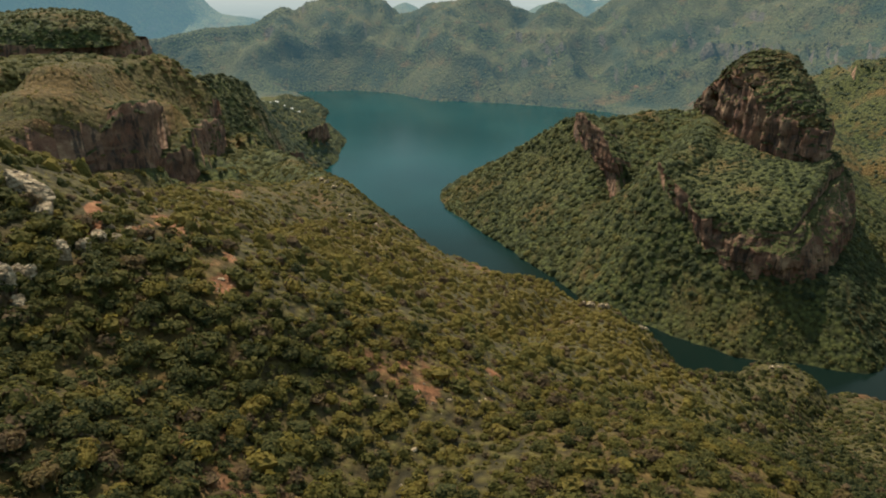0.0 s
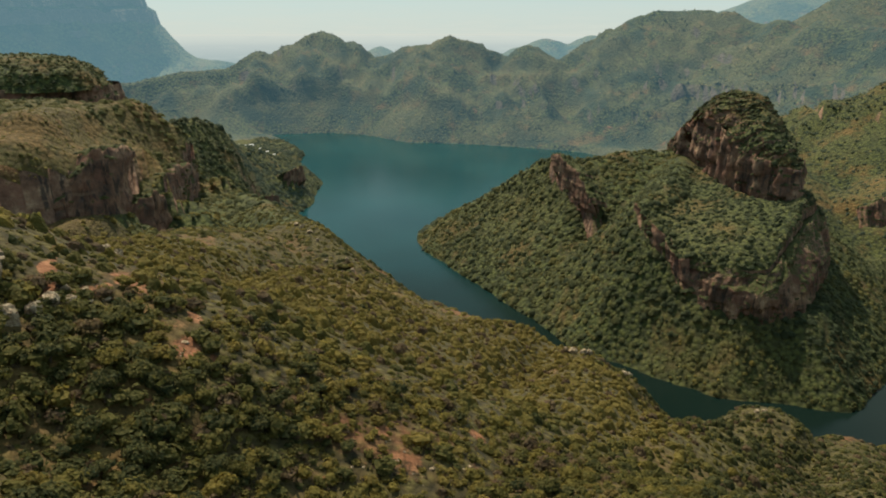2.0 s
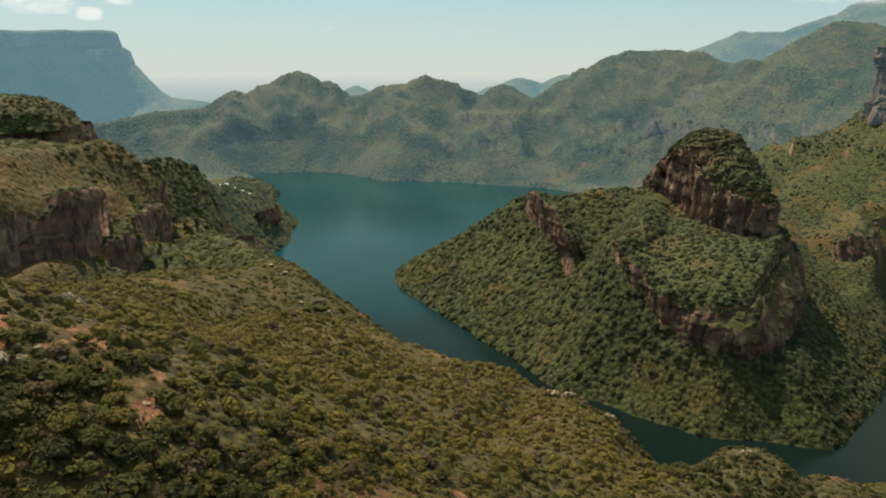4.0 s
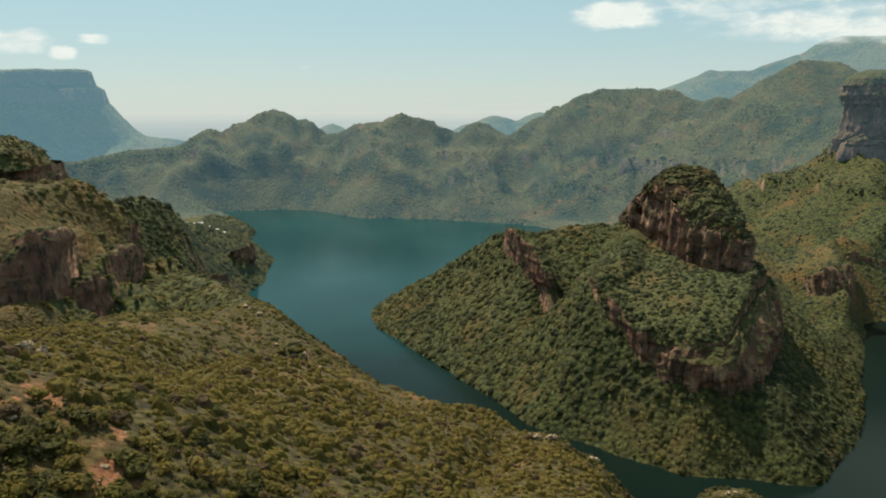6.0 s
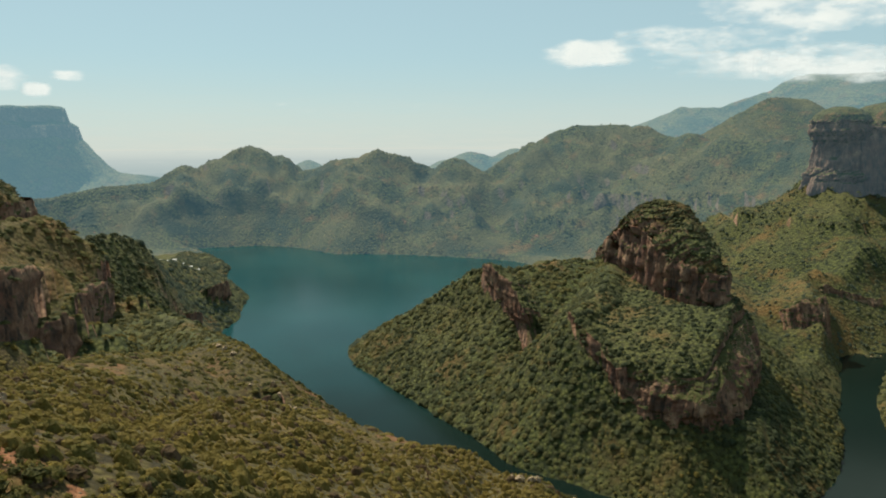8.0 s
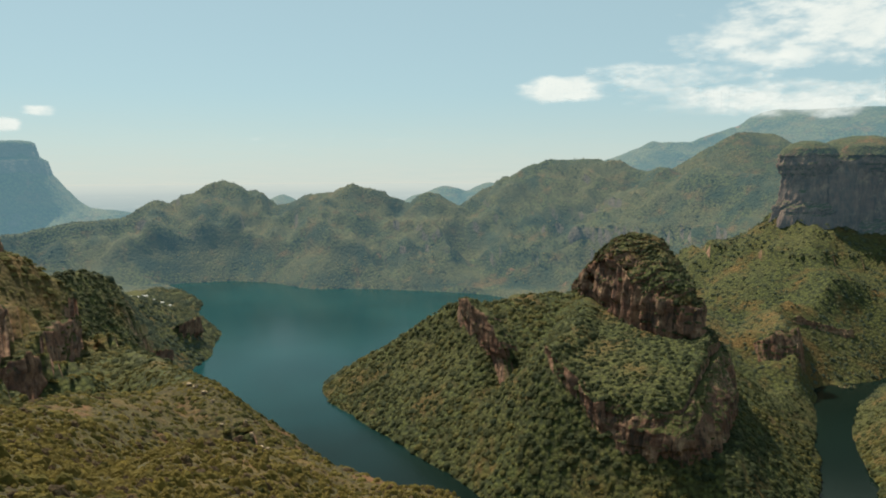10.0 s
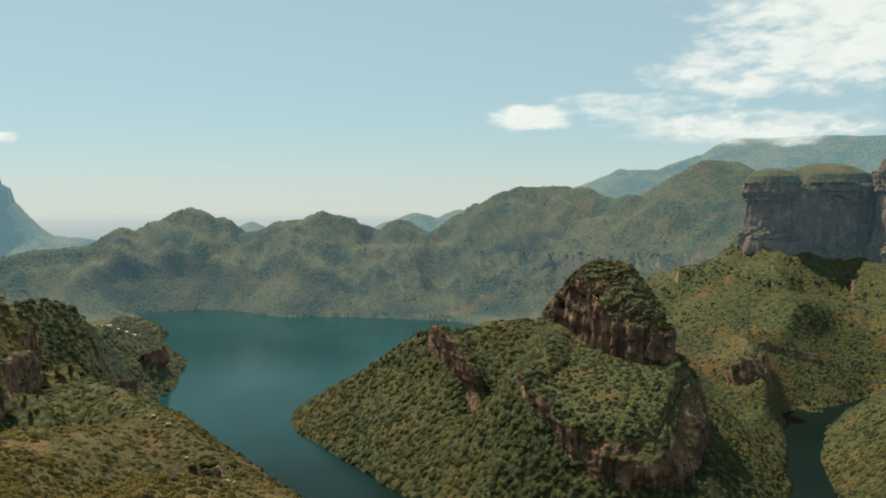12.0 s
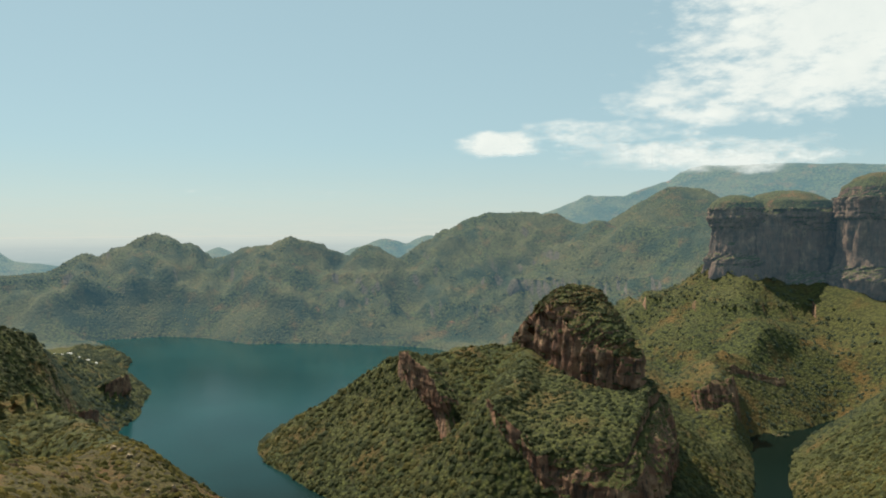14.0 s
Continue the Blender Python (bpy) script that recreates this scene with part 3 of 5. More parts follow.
def bareness(x, y):
    """High where the soil lies open."""
    x, y = np.asarray(x, float), np.asarray(y, float)
    b = 0.65 * fbm(x, y, 60, 4, 301) + 0.5 * fbm(x, y, 16, 3, 311) - 0.22 * wooded(x, y) * (y > 0)
    b = b + 0.30 * np.exp(-((x + 90) ** 2 / 320 + (y - 197) ** 2 / 830)) + 0.34 * np.exp(-((x + 12) ** 2 / 260 + (y - 150) ** 2 / 900))
    for ox, oy, r in OPEN:
        b = b + 0.75 * np.exp(-((x - ox) ** 2 + (y - oy) ** 2) / (r * r))
    for path in PATHS:
        for p, q in zip(path, path[1:]):
            b = b + 0.7 * np.exp(-along(x + 3 * fbm(x, y, 12, 2, 7), y, p, q)[1] ** 2 / 2.2)
    return b


def link(name, verts, faces, material, parent=None, smooth=True, label=""):
    me = bpy.data.meshes.new(name)
    verts = np.asarray(verts, np.float32)
    faces = np.asarray(faces, np.int32)
    k = faces.shape[1]
    me.vertices.add(len(verts))
    me.vertices.foreach_set("co", verts.ravel())
    me.loops.add(faces.size)
    me.loops.foreach_set("vertex_index", faces.ravel())
    me.polygons.add(len(faces))
    me.polygons.foreach_set("loop_start", np.arange(0, faces.size, k, dtype=np.int32))
    me.update(calc_edges=True)
    me.validate()
    me.polygons.foreach_set("use_smooth", np.full(len(me.polygons), smooth))
    me.materials.append(material)
    ob = new(name, me)
    if parent:
        ob.parent = parent
    if label:
        ob["label"] = label
    return ob


def grid_faces(rows, cols, wrap=False):
    i, j = np.meshgrid(np.arange(rows - 1), np.arange(cols if wrap else cols - 1), indexing="ij")
    i, j = i.ravel(), j.ravel()
    k = (j + 1) % cols
    return np.stack([i * cols + j, i * cols + k, (i + 1) * cols + k, (i + 1) * cols + j], 1)


def ground_sheet(name, radii, material):
    fine = np.arange(-50, 62, 0.24)
    rest = np.arange(62, 310, 4.0)
    ang = np.radians(np.concatenate([fine, rest]))
    rr, aa = np.meshgrid(radii, ang, indexing="ij")
    x, y = rr * np.sin(aa), rr * np.cos(aa)
    z = land(x.ravel(), y.ravel())
    return link(name, np.stack([x.ravel(), y.ravel(), z], 1), grid_faces(len(radii), len(ang), True)[:, ::-1], material)


R_NEAR = np.concatenate([[0.02, 12, 26, 40], np.geomspace(50, 3050, 310)])
R_FAR = np.geomspace(3050, 4000, 44)
R_MOUNT = np.linspace(4000, 4690, 50)
R_PLAIN = np.linspace(4690, 4940, 10)
ground = ground_sheet("ground", R_NEAR, MAT_GROUND)
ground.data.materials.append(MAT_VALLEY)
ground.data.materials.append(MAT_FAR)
at = np.empty(len(ground.data.vertices) * 3, np.float32)
ground.data.vertices.foreach_get("co", at)
at = at.reshape(-1, 3)
soil_layer = ground.data.attributes.new("bare", "FLOAT", "POINT")
soil_layer.data.foreach_set("value", np.where(np.hypot(at[:, 0], at[:, 1]) < 420, bareness(at[:, 0], at[:, 1]), 0).astype(np.float32))
ground.data.attributes.new("grass", "FLOAT", "POINT").data.foreach_set("value", grassy(at[:, 0], at[:, 1]).astype(np.float32))
per_ring = len(ground.data.polygons) // (len(R_NEAR) - 1)
slot = np.repeat((R_NEAR[:-1] > 820).astype(np.int32), per_ring)
mid_x = np.empty(len(ground.data.polygons) * 3, np.float32)
ground.data.polygons.foreach_get("center", mid_x)
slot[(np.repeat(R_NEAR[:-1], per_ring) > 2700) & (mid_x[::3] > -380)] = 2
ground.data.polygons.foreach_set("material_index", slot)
tagged(ground, "bush-covered hillsides with soil, grass and rock", "ground", kind="structure")
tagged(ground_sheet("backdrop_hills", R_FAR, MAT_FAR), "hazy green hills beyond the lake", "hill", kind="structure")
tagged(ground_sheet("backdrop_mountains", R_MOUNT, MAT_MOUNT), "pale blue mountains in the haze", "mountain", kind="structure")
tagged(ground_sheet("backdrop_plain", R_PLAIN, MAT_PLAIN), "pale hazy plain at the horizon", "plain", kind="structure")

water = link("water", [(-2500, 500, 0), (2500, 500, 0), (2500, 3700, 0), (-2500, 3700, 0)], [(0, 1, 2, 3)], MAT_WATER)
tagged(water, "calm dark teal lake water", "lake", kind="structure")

# ---- rock towers and cliffs ----


def empty(name, x, y, z, label, category, group=""):
    ob = new(name)
    ob.location = (x, y, z)
    return tagged(ob, label, category, group)


def blocks(u, v, wide, high, seed):
    """Joint-bounded blocks: a value for each, stepped at its edges."""
    a = u / wide + 0.7 * fbm(u, v, wide * 1.7, 2, seed)
    col = np.floor(a)
    b = v / high + lattice(col, col * 0, seed + 3) + 0.5 * fbm(u, v, high * 2.0, 2, seed + 1)
    return lattice(col, np.floor(b), seed + 2) - 0.5


def loft(name, rings, parent, material, seed, cols=120, sub=10, wild=1.0, ledges=1.0, close=False, label="", tilt=0.0, sharp=0.0):
    """A skin round rings of (x, y, z, rx, ry, turn), with upright cracks and level beds cut into it."""
    ang = np.linspace(0, 2 * np.pi, cols, endpoint=False)
    rings = np.asarray(rings, float)
    t = np.linspace(0, len(rings) - 1, (len(rings) - 1) * sub + 1)
    g = np.stack([np.interp(t, np.arange(len(rings)), rings[:, k]) for k in range(6)], 1)
    out = []
    for cx, cy, z, rx, ry, turn in g:
        c, s = np.cos(ang), np.sin(ang)
        base = 1 + 0.22 * fbm(c * 1.6 + 9, s * 1.6 + 4, 1.0, 3, seed)
        R = 0.5 * (rx + ry)
        px, py = c * R, s * R
        crack = 1.3 * fbm(px, py + 0.25 * z, 46, 4, seed + 3) + 0.45 * ridged(px + 0.12 * z, py + 0.1 * z, 22, 3, seed + 5) + 0.25 * fbm(px, py + 1.1 * z, 12, 3, seed + 6) + sharp * (ridged(px + 0.04 * z, py, 26, 3, seed + 7) - 0.2)
        bed = fbm(np.full(cols, z * 1.0), px * 0.05, 13, 3, seed + 8)
        off = np.clip(R / 60, 0.15, 1) * (wild * 9 * crack + ledges * 7 * bed)
        if sharp:
            arc = ang * R
            off = off + sharp * (7.0 * blocks(arc, np.full(cols, z), 21, 34, seed + 11) + 3.6 * blocks(arc, np.full(cols, z), 8, 13, seed + 15))
        ex, ey = c * (rx * base + off), s * (ry * base + off)
        a = math.radians(turn)
        out.append(np.stack([cx + ex * math.cos(a) - ey * math.sin(a), cy + ex * math.sin(a) + ey * math.cos(a),
                             z + tilt * ex + wild * 3.5 * fbm(px, py, 18, 3, seed + 9)], 1))
    v = np.concatenate(out)
    faces = grid_faces(len(g), cols, True)
    if close:
        v = np.concatenate([v, v[-cols:].mean(0, keepdims=True)])
        last = (len(g) - 1) * cols
        cap = [(last + j, last + (j + 1) % cols, len(v) - 1, len(v) - 1) for j in range(cols)]
        faces = np.concatenate([faces, np.array(cap)])
    v = v - np.array(parent.location)
    return link_mixed(name, v, faces, material, parent, label)


def skin(name, rings, parent, material, seed, wild, ledges, sharp, label, cols=340, sub=20):
    """A closed skin through free outlines, foot first, cut by upright cracks, level beds and joints; domes are closed on top."""
    rings = np.asarray(rings, float)
    n = rings.shape[1]
    u = np.linspace(0, n, cols, endpoint=False)
    k = u.astype(int)
    f = (u - k)[:, None]
    smooth = []
    for ring in rings:
        a, b, c, d = (ring[(k + j) % n] for j in (-1, 0, 1, 2))
        smooth.append(0.5 * (2 * b + (c - a) * f + (2 * a - 5 * b + 4 * c - d) * f * f + (3 * b - a - 3 * c + d) * f ** 3))
    smooth = np.array(smooth)
    t = np.linspace(0, len(rings) - 1, (len(rings) - 1) * sub + 1)
    out = []
    for q in t:
        i = min(int(q), len(rings) - 2)
        p = smooth[i] + (smooth[i + 1] - smooth[i]) * (q - i)
        tang = np.roll(p, -1, 0)[:, :2] - np.roll(p, 1, 0)[:, :2]
        step = np.linalg.norm(tang, axis=1)
        arc = np.cumsum(step) * 0.5
        nor = np.stack([tang[:, 1], -tang[:, 0]], 1) / (step[:, None] + 1e-6)
        x, y, z = p.T
        crack = 1.2 * fbm(x, y + 0.25 * z, 46, 4, seed + 3) + 0.5 * ridged(x + 0.12 * z, y + 0.1 * z, 22, 3, seed + 5) + 0.25 * fbm(x + y, y + 1.1 * z, 12, 3, seed + 6)
        bed = fbm(z, (x + y) * 0.04, 13, 3, seed + 8)
        off = wild * 9 * crack + ledges * 8 * bed
        if sharp:
            off = off + sharp * (8.0 * blocks(arc, z, 20, 38, seed + 11) + 4.0 * blocks(arc, z, 8, 15, seed + 15) + 5 * (ridged(arc + 0.05 * z, arc * 0, 27, 3, seed + 17) - 0.2))
        off = off * np.clip(step.sum() / 500, 0.2, 1)
        out.append(np.stack([x + nor[:, 0] * off, y + nor[:, 1] * off, z + wild * 5 * fbm(x, y, 18, 3, seed + 9)], 1))
    v = np.concatenate(out)
    faces = grid_faces(len(t), cols, True)
    last = (len(t) - 1) * cols
    v = np.concatenate([v, v[last:].mean(0, keepdims=True) + [0, 0, 3 if name == "dome" else -45]])
    faces = np.concatenate([faces, np.array([(last + j, last + (j + 1) % cols, len(v) - 1, len(v) - 1) for j in range(cols)])])
    return link_mixed(name, v - np.array(parent.location), faces, material, parent, label)


def link_mixed(name, verts, faces, material, parent, label=""):
    me = bpy.data.meshes.new(name)
    me.from_pydata([tuple(p) for p in verts], [], [tuple(f) if f[2] != f[3] else tuple(f[:3]) for f in np.asarray(faces).tolist()])
    me.polygons.foreach_set("use_smooth", np.ones(len(me.polygons), bool))
    me.materials.append(material)
    me.update()
    ob = new(name, me)
    if parent:
        ob.parent = parent
    if label:
        ob["label"] = label
    return ob


def ball(sub):
    bm = bmesh.new()
    bmesh.ops.create_icosphere(bm, subdivisions=sub, radius=1.0)
    v = np.array([p.co[:] for p in bm.verts])
    f = np.array([[p.index for p in q.verts] for q in bm.faces])
    bm.free()
    return v, f


FOOT = []  # round patches that stay free of woodland
TOPS = []  # vegetated tops: centre, radii, turn, height over them


def tower(name, label, skins, seed, group=""):
    """skins: (part name, its label, material, rings, roughness, beds); the last one is closed on top."""
    x, y, z = skins[0][3][0][:3]
    ob = empty(name, x, y, z, label, "rock tower", group)
    for k, (part_name, text, material, rings, wild, beds, *tilt) in enumerate(skins):
        made = loft(part_name, rings, ob, material, seed + 20 * k, wild=wild, ledges=beds, sub=8, cols=170, sharp=0.9 if "cliff" in part_name or "buttress" in part_name else 0.0, close=k == len(skins) - 1, label=text, tilt=tilt[0] if tilt else 0.0)
        if name != "round_rock_tower" and (material is MAT_GREEN or part_name == "lower_cliff"):
            TOPS.append(made)
        FOOT.append((x, y, max(rings[0][3], rings[0][4]) * 0.78))
    return ob


CLIFF, DOME = "red sandstone cliff with dark streaks", "bushy green top"
# the green ledge climbs from its lip to the foot of the upper wall, steepest at the lip
LIP = np.array([(333, 1073, 160), (352, 1037, 148), (362, 999, 132), (386, 966, 131), (420, 939, 131), (455, 936, 133), (494, 972, 158), (551, 1037, 180), (598, 1128, 184), (470, 1240, 177), (375, 1165, 172)], float)
BACK = np.array([(473, 1366, 212), (486, 1303, 213), (485, 1207, 205), (495, 1141, 201), (515, 1102, 199), (533, 1092, 198), (554, 1090, 202), (572, 1100, 208), (590, 1190, 203), (545, 1300, 213), (500, 1370, 217)], float)
LEDGE = [LIP] + [np.concatenate([LIP[:, :2] + (BACK - LIP)[:, :2] * f, LIP[:, 2:] + (BACK - LIP)[:, 2:] * f ** 0.75 + g], 1) for f, g in ((0.02, 7), (0.09, 11), (0.28, 13), (0.6, 9), (1.0, 0))]
# the butte on the peninsula: a lower wall, a green ledge, an upper wall that runs back along the crest, and a dome
butte = empty("rock_butte", 460, 1080, 60, "tall red sandstone butte with green ledges", "rock tower")
for part_name, text, material, wild, ledges, sharp, rings in (
        ("lower_cliff", CLIFF, MAT_ROCK, 0.6, 0.2, 0.8, [
            [(335, 1069, 120), (357, 1028, 100), (368, 983, 70), (391, 937, 60), (423, 910, 56), (457, 902, 60), (508, 930, 86), (572, 1008, 105), (606, 1120, 48), (470, 1230, 98), (370, 1170, 118)],
            [(335, 1069, 145), (357, 1028, 122), (367, 983, 94), (390, 941, 86), (422, 914, 84), (457, 906, 86), (506, 936, 114), (574, 1013, 138), (608, 1120, 100), (470, 1230, 150), (370, 1170, 160)],
            [(335, 1071, 160), (355, 1032, 146), (365, 992, 122), (388, 950, 118), (421, 921, 117), (457, 914, 119), (499, 962, 150), (566, 1025, 160), (606, 1121, 168), (470, 1230, 165), (371, 1168, 170)],
            [(334, 1073, 170), (354, 1037, 157), (364, 1000, 140), (387, 968, 138), (421, 942, 138), (455, 938, 140), (495, 973, 160), (554, 1036, 180), (602, 1124, 184), (470, 1230, 180), (372, 1165, 180)]]),
        ("ledge", "bushy green ledge", MAT_GREEN, 0.5, 0.05, 0.0, LEDGE),
        ("upper_cliff", CLIFF, MAT_ROCK, 0.75, 0.45, 1.15, [
            [(469, 1389, 186), (488, 1308, 186), (486, 1212, 177), (498, 1147, 171), (522, 1101, 169), (570, 1089, 162), (600, 1200, 120), (580, 1330, 130), (520, 1420, 150)],
            [(469, 1389, 216), (488, 1308, 216), (486, 1212, 207), (498, 1147, 201), (522, 1101, 199), (570, 1089, 192), (598, 1200, 200), (578, 1330, 200), (518, 1415, 205)],
            [(470, 1389, 242), (487, 1335, 287), (491, 1258, 302), (496, 1170, 269), (523, 1112, 254), (566, 1100, 244), (585, 1205, 262), (565, 1325, 256), (510, 1405, 240)]]),
        ("dome", "rugged top of rock and bushes", MAT_GREEN, 0.9, 0.5, 0.9, [
            [(470, 1389, 237), (487, 1335, 282), (491, 1258, 297), (496, 1170, 264), (523, 1112, 249), (566, 1100, 239), (580, 1205, 251), (560, 1320, 247), (508, 1400, 233)],
            [(483, 1365, 265), (496, 1321, 309), (501, 1259, 319), (510, 1191, 303), (535, 1141, 288), (569, 1139, 271), (572, 1210, 292), (552, 1310, 285), (508, 1385, 262)],
            [(500, 1330, 308), (510, 1304, 331), (517, 1269, 336), (525, 1219, 327), (544, 1189, 321), (567, 1192, 308), (560, 1225, 325), (545, 1290, 315), (515, 1345, 295)],
            [(521, 1289, 337), (525, 1277, 342), (528, 1259, 345), (531, 1236, 342), (541, 1223, 340), (553, 1226, 337), (548, 1240, 345), (540, 1262, 342), (528, 1285, 334)]])):
    TOPS.append(skin(part_name, rings, butte, material, 100 + len(part_name), wild, ledges, sharp, text))
FOOT += [(458, 1016, 78), (525, 1180, 70), (500, 1300, 50)]

for nm, x, y, r, foot, rim, top, seed in (("a", 1408, 2062, 84, 300, 494, 533, 200), ("b", 1592, 2072, 148, 250, 494, 549, 300), ("c", 1716, 1835, 116, 270, 522, 591, 400)):
    walls = [(x, y, foot - 60, r * 1.12, r * 1.12, 0), (x, y, foot + 20, r * 1.16, r * 1.16, 0), (x, y, foot + 42, r * 1.06, r * 1.06, 0), (x, y, foot + 60, r * 0.93, r * 0.93, 0), (x, y, rim - 70, r * 0.91, r * 0.91, 0), (x, y, rim - 45, r * 0.95, r * 0.95, 0), (x, y, rim - 12, r * 1.0, r * 1.0, 0), (x, y, rim, r * 0.95, r * 0.95, 0)]
    saddle = [(1498, 2046, foot - 60, 112, 104, 0), (1498, 2046, foot + 60, 98, 92, 0), (1498, 2046, rim - 50, 92, 84, 0), (1498, 2046, rim - 16, 90, 82, 0), (1498, 2046, rim - 4, 60, 56, 0), (1498, 2046, rim - 2, 4, 4, 0)]
    tower("round_rock_tower", "round sandstone tower with a grassy domed top", [
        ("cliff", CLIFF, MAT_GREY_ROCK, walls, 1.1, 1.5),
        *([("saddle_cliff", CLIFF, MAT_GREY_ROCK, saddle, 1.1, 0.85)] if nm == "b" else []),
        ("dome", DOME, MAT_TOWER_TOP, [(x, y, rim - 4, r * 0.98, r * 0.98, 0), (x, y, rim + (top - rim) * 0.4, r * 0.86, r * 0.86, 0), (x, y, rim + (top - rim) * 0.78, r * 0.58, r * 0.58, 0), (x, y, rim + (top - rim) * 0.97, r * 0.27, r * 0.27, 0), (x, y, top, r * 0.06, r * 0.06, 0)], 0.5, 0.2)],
        seed, "round rock towers on the ridge")

tower("rock_mesa", "broad bushy dome above a low dark cliff", [
    ("cliff", CLIFF, MAT_ROCK, [(-616, 1236, 285, 156, 128, 0), (-616, 1236, 335, 148, 122, 0), (-616, 1236, 360, 142, 116, 0)], 0.9, 0.4),
    ("dome", DOME, MAT_GREEN, [(-616, 1236, 354, 142, 116, 0), (-612, 1236, 380, 118, 94, 0), (-605, 1236, 398, 74, 62, 0), (-605, 1236, 405, 10, 10, 0)], 0.5, 0.2)], 500)


def cliff_band(name, label, tops, feet, side, seed, bulge=5.0, wave=34, proud=0.0):
    """A rock wall that follows a line of tops and a line of feet; side: +1 or -1, the way that it faces."""
    tops, feet = np.asarray(tops, float), np.asarray(feet, float)
    if proud:
        tops[:, 2] = land(tops[:, 0], tops[:, 1]) + proud
        feet[:, :2] = tops[:, :2] - [0.35 * proud, 0.75 * proud]
        feet[:, 2] = land(feet[:, 0], feet[:, 1]) - 4
    k = np.arange(len(tops))
    n = max(24, int(np.hypot(*np.diff(tops[:, :2], axis=0).T).sum() / 2.0))
    u = np.linspace(0, len(tops) - 1, n)
    a = np.stack([np.interp(u, k, tops[:, i]) for i in range(3)], 1)
    b = np.stack([np.interp(u, k, feet[:, i]) for i in range(3)], 1)
    tang = np.gradient(a[:, :2], axis=0)
    tang /= np.linalg.norm(tang, axis=1, keepdims=True) + 1e-9
    out = np.stack([tang[:, 1], -tang[:, 0]], 1) * side
    s = np.concatenate([[0], np.cumsum(np.hypot(*np.diff(a[:, :2], axis=0).T))])
    ends = np.clip(np.minimum(s, s[-1] - s) / 8, 0, 1)
    a[:, 2] += 11 * fbm(s, s * 0 + seed, 22, 4, seed) * ends - 6 * (1 - ends)
    b[:, 2] += 10 * fbm(s, s * 0 + seed + 5, 18, 3, seed + 9)
    rows = []
    for back, drop in ((26, 9), (12, 3), (4, 0.5)):
        rows.append(np.stack([a[:, 0] - out[:, 0] * back, a[:, 1] - out[:, 1] * back, a[:, 2] - drop + 2 * fbm(s, s * 0 + back, 9, 3, seed)], 1))
    for f in np.linspace(0, 1, 18):
        p = a * (1 - f) + b * f
        w = bulge * (0.4 + 2.6 * ridged(s + 0.1 * p[:, 2], s * 0 + 3.0 * seed, wave, 2, seed + 1) * (0.35 + 0.65 * f) + 1.6 * fbm(s, p[:, 2] * 0.25, 13, 4, seed + 2) + 0.9 * ridged(s + 0.15 * p[:, 2], p[:, 2] * 0.1, 8, 3, seed + 4) + 0.7 * fbm(p[:, 2], s * 0.04, 7, 3, seed + 6))
        rows.append(np.stack([p[:, 0] + out[:, 0] * w * ends, p[:, 1] + out[:, 1] * w * ends, p[:, 2]], 1))
    rows.append(np.stack([b[:, 0] - out[:, 0] * 4, b[:, 1] - out[:, 1] * 4, b[:, 2] - 16], 1))
    v = np.concatenate(rows)
    f = grid_faces(len(rows), n)
    ob = link(name, v - v.mean(0), f if side > 0 else f[:, ::-1], MAT_ROCK)
    ob.location = v.mean(0)
    TOPS.append(ob)
    return tagged(ob, label, "cliff", "cliffs on the slopes")


for k, (text, tops, feet, seed, bulge) in enumerate(BANDS):
    cliff_band("cliff_face", text, tops, feet, 1, seed, bulge, 9 if "fin" in text else 34, 0.0 if k < CUT else 5.0 if "crag" in text else 11.0)


def crag(label, x, y, z, sx, sy, sz, turn, seed, material, fine=5, tilt=0):
    """A blocky outcrop: a ball cut by planes, then roughened."""
    v, f = ball(fine)
    r = np.random.default_rng(seed)
    for _ in range(14):
        d = r.normal(size=3)
        d /= np.linalg.norm(d)
        over = np.maximum(v @ d - r.uniform(0.5, 0.82), 0)
        v = v - over[:, None] * d
    v = v * (1 + 0.20 * fbm(v[:, 0] * 3 + v[:, 2] * 2, v[:, 1] * 3 - v[:, 2], 1.0, 5, seed, 0.6))[:, None]
    v[:, 2] += 0.05 * fbm(v[:, 2] * 9, v[:, 0] * 2, 1.0, 3, seed + 1)
    v = v * [sx, sy, sz]
    ob = link("rock_outcrop", v, f, material, smooth=False)
    ob.matrix_world = pose(x, y, z, 0, tilt, turn)
    return tagged(ob, label, "rock", "rock outcrops on the near slope")


def lie(x, y):
    return float(land(np.array([x]), np.array([y]))[0])


SLAB, WALL_ROCK, LOOSE, OCHRE, STACK, SHADED = ("big pale slab of rock on the bushy slope", "grey and ochre rock wall half hidden by bushes", "pale weathered stone on open soil",
                                                 "pale ochre rock breaking through the bushes", "stacked grey and ochre blocks on the ridge", "shaded rock wall with a pale top")
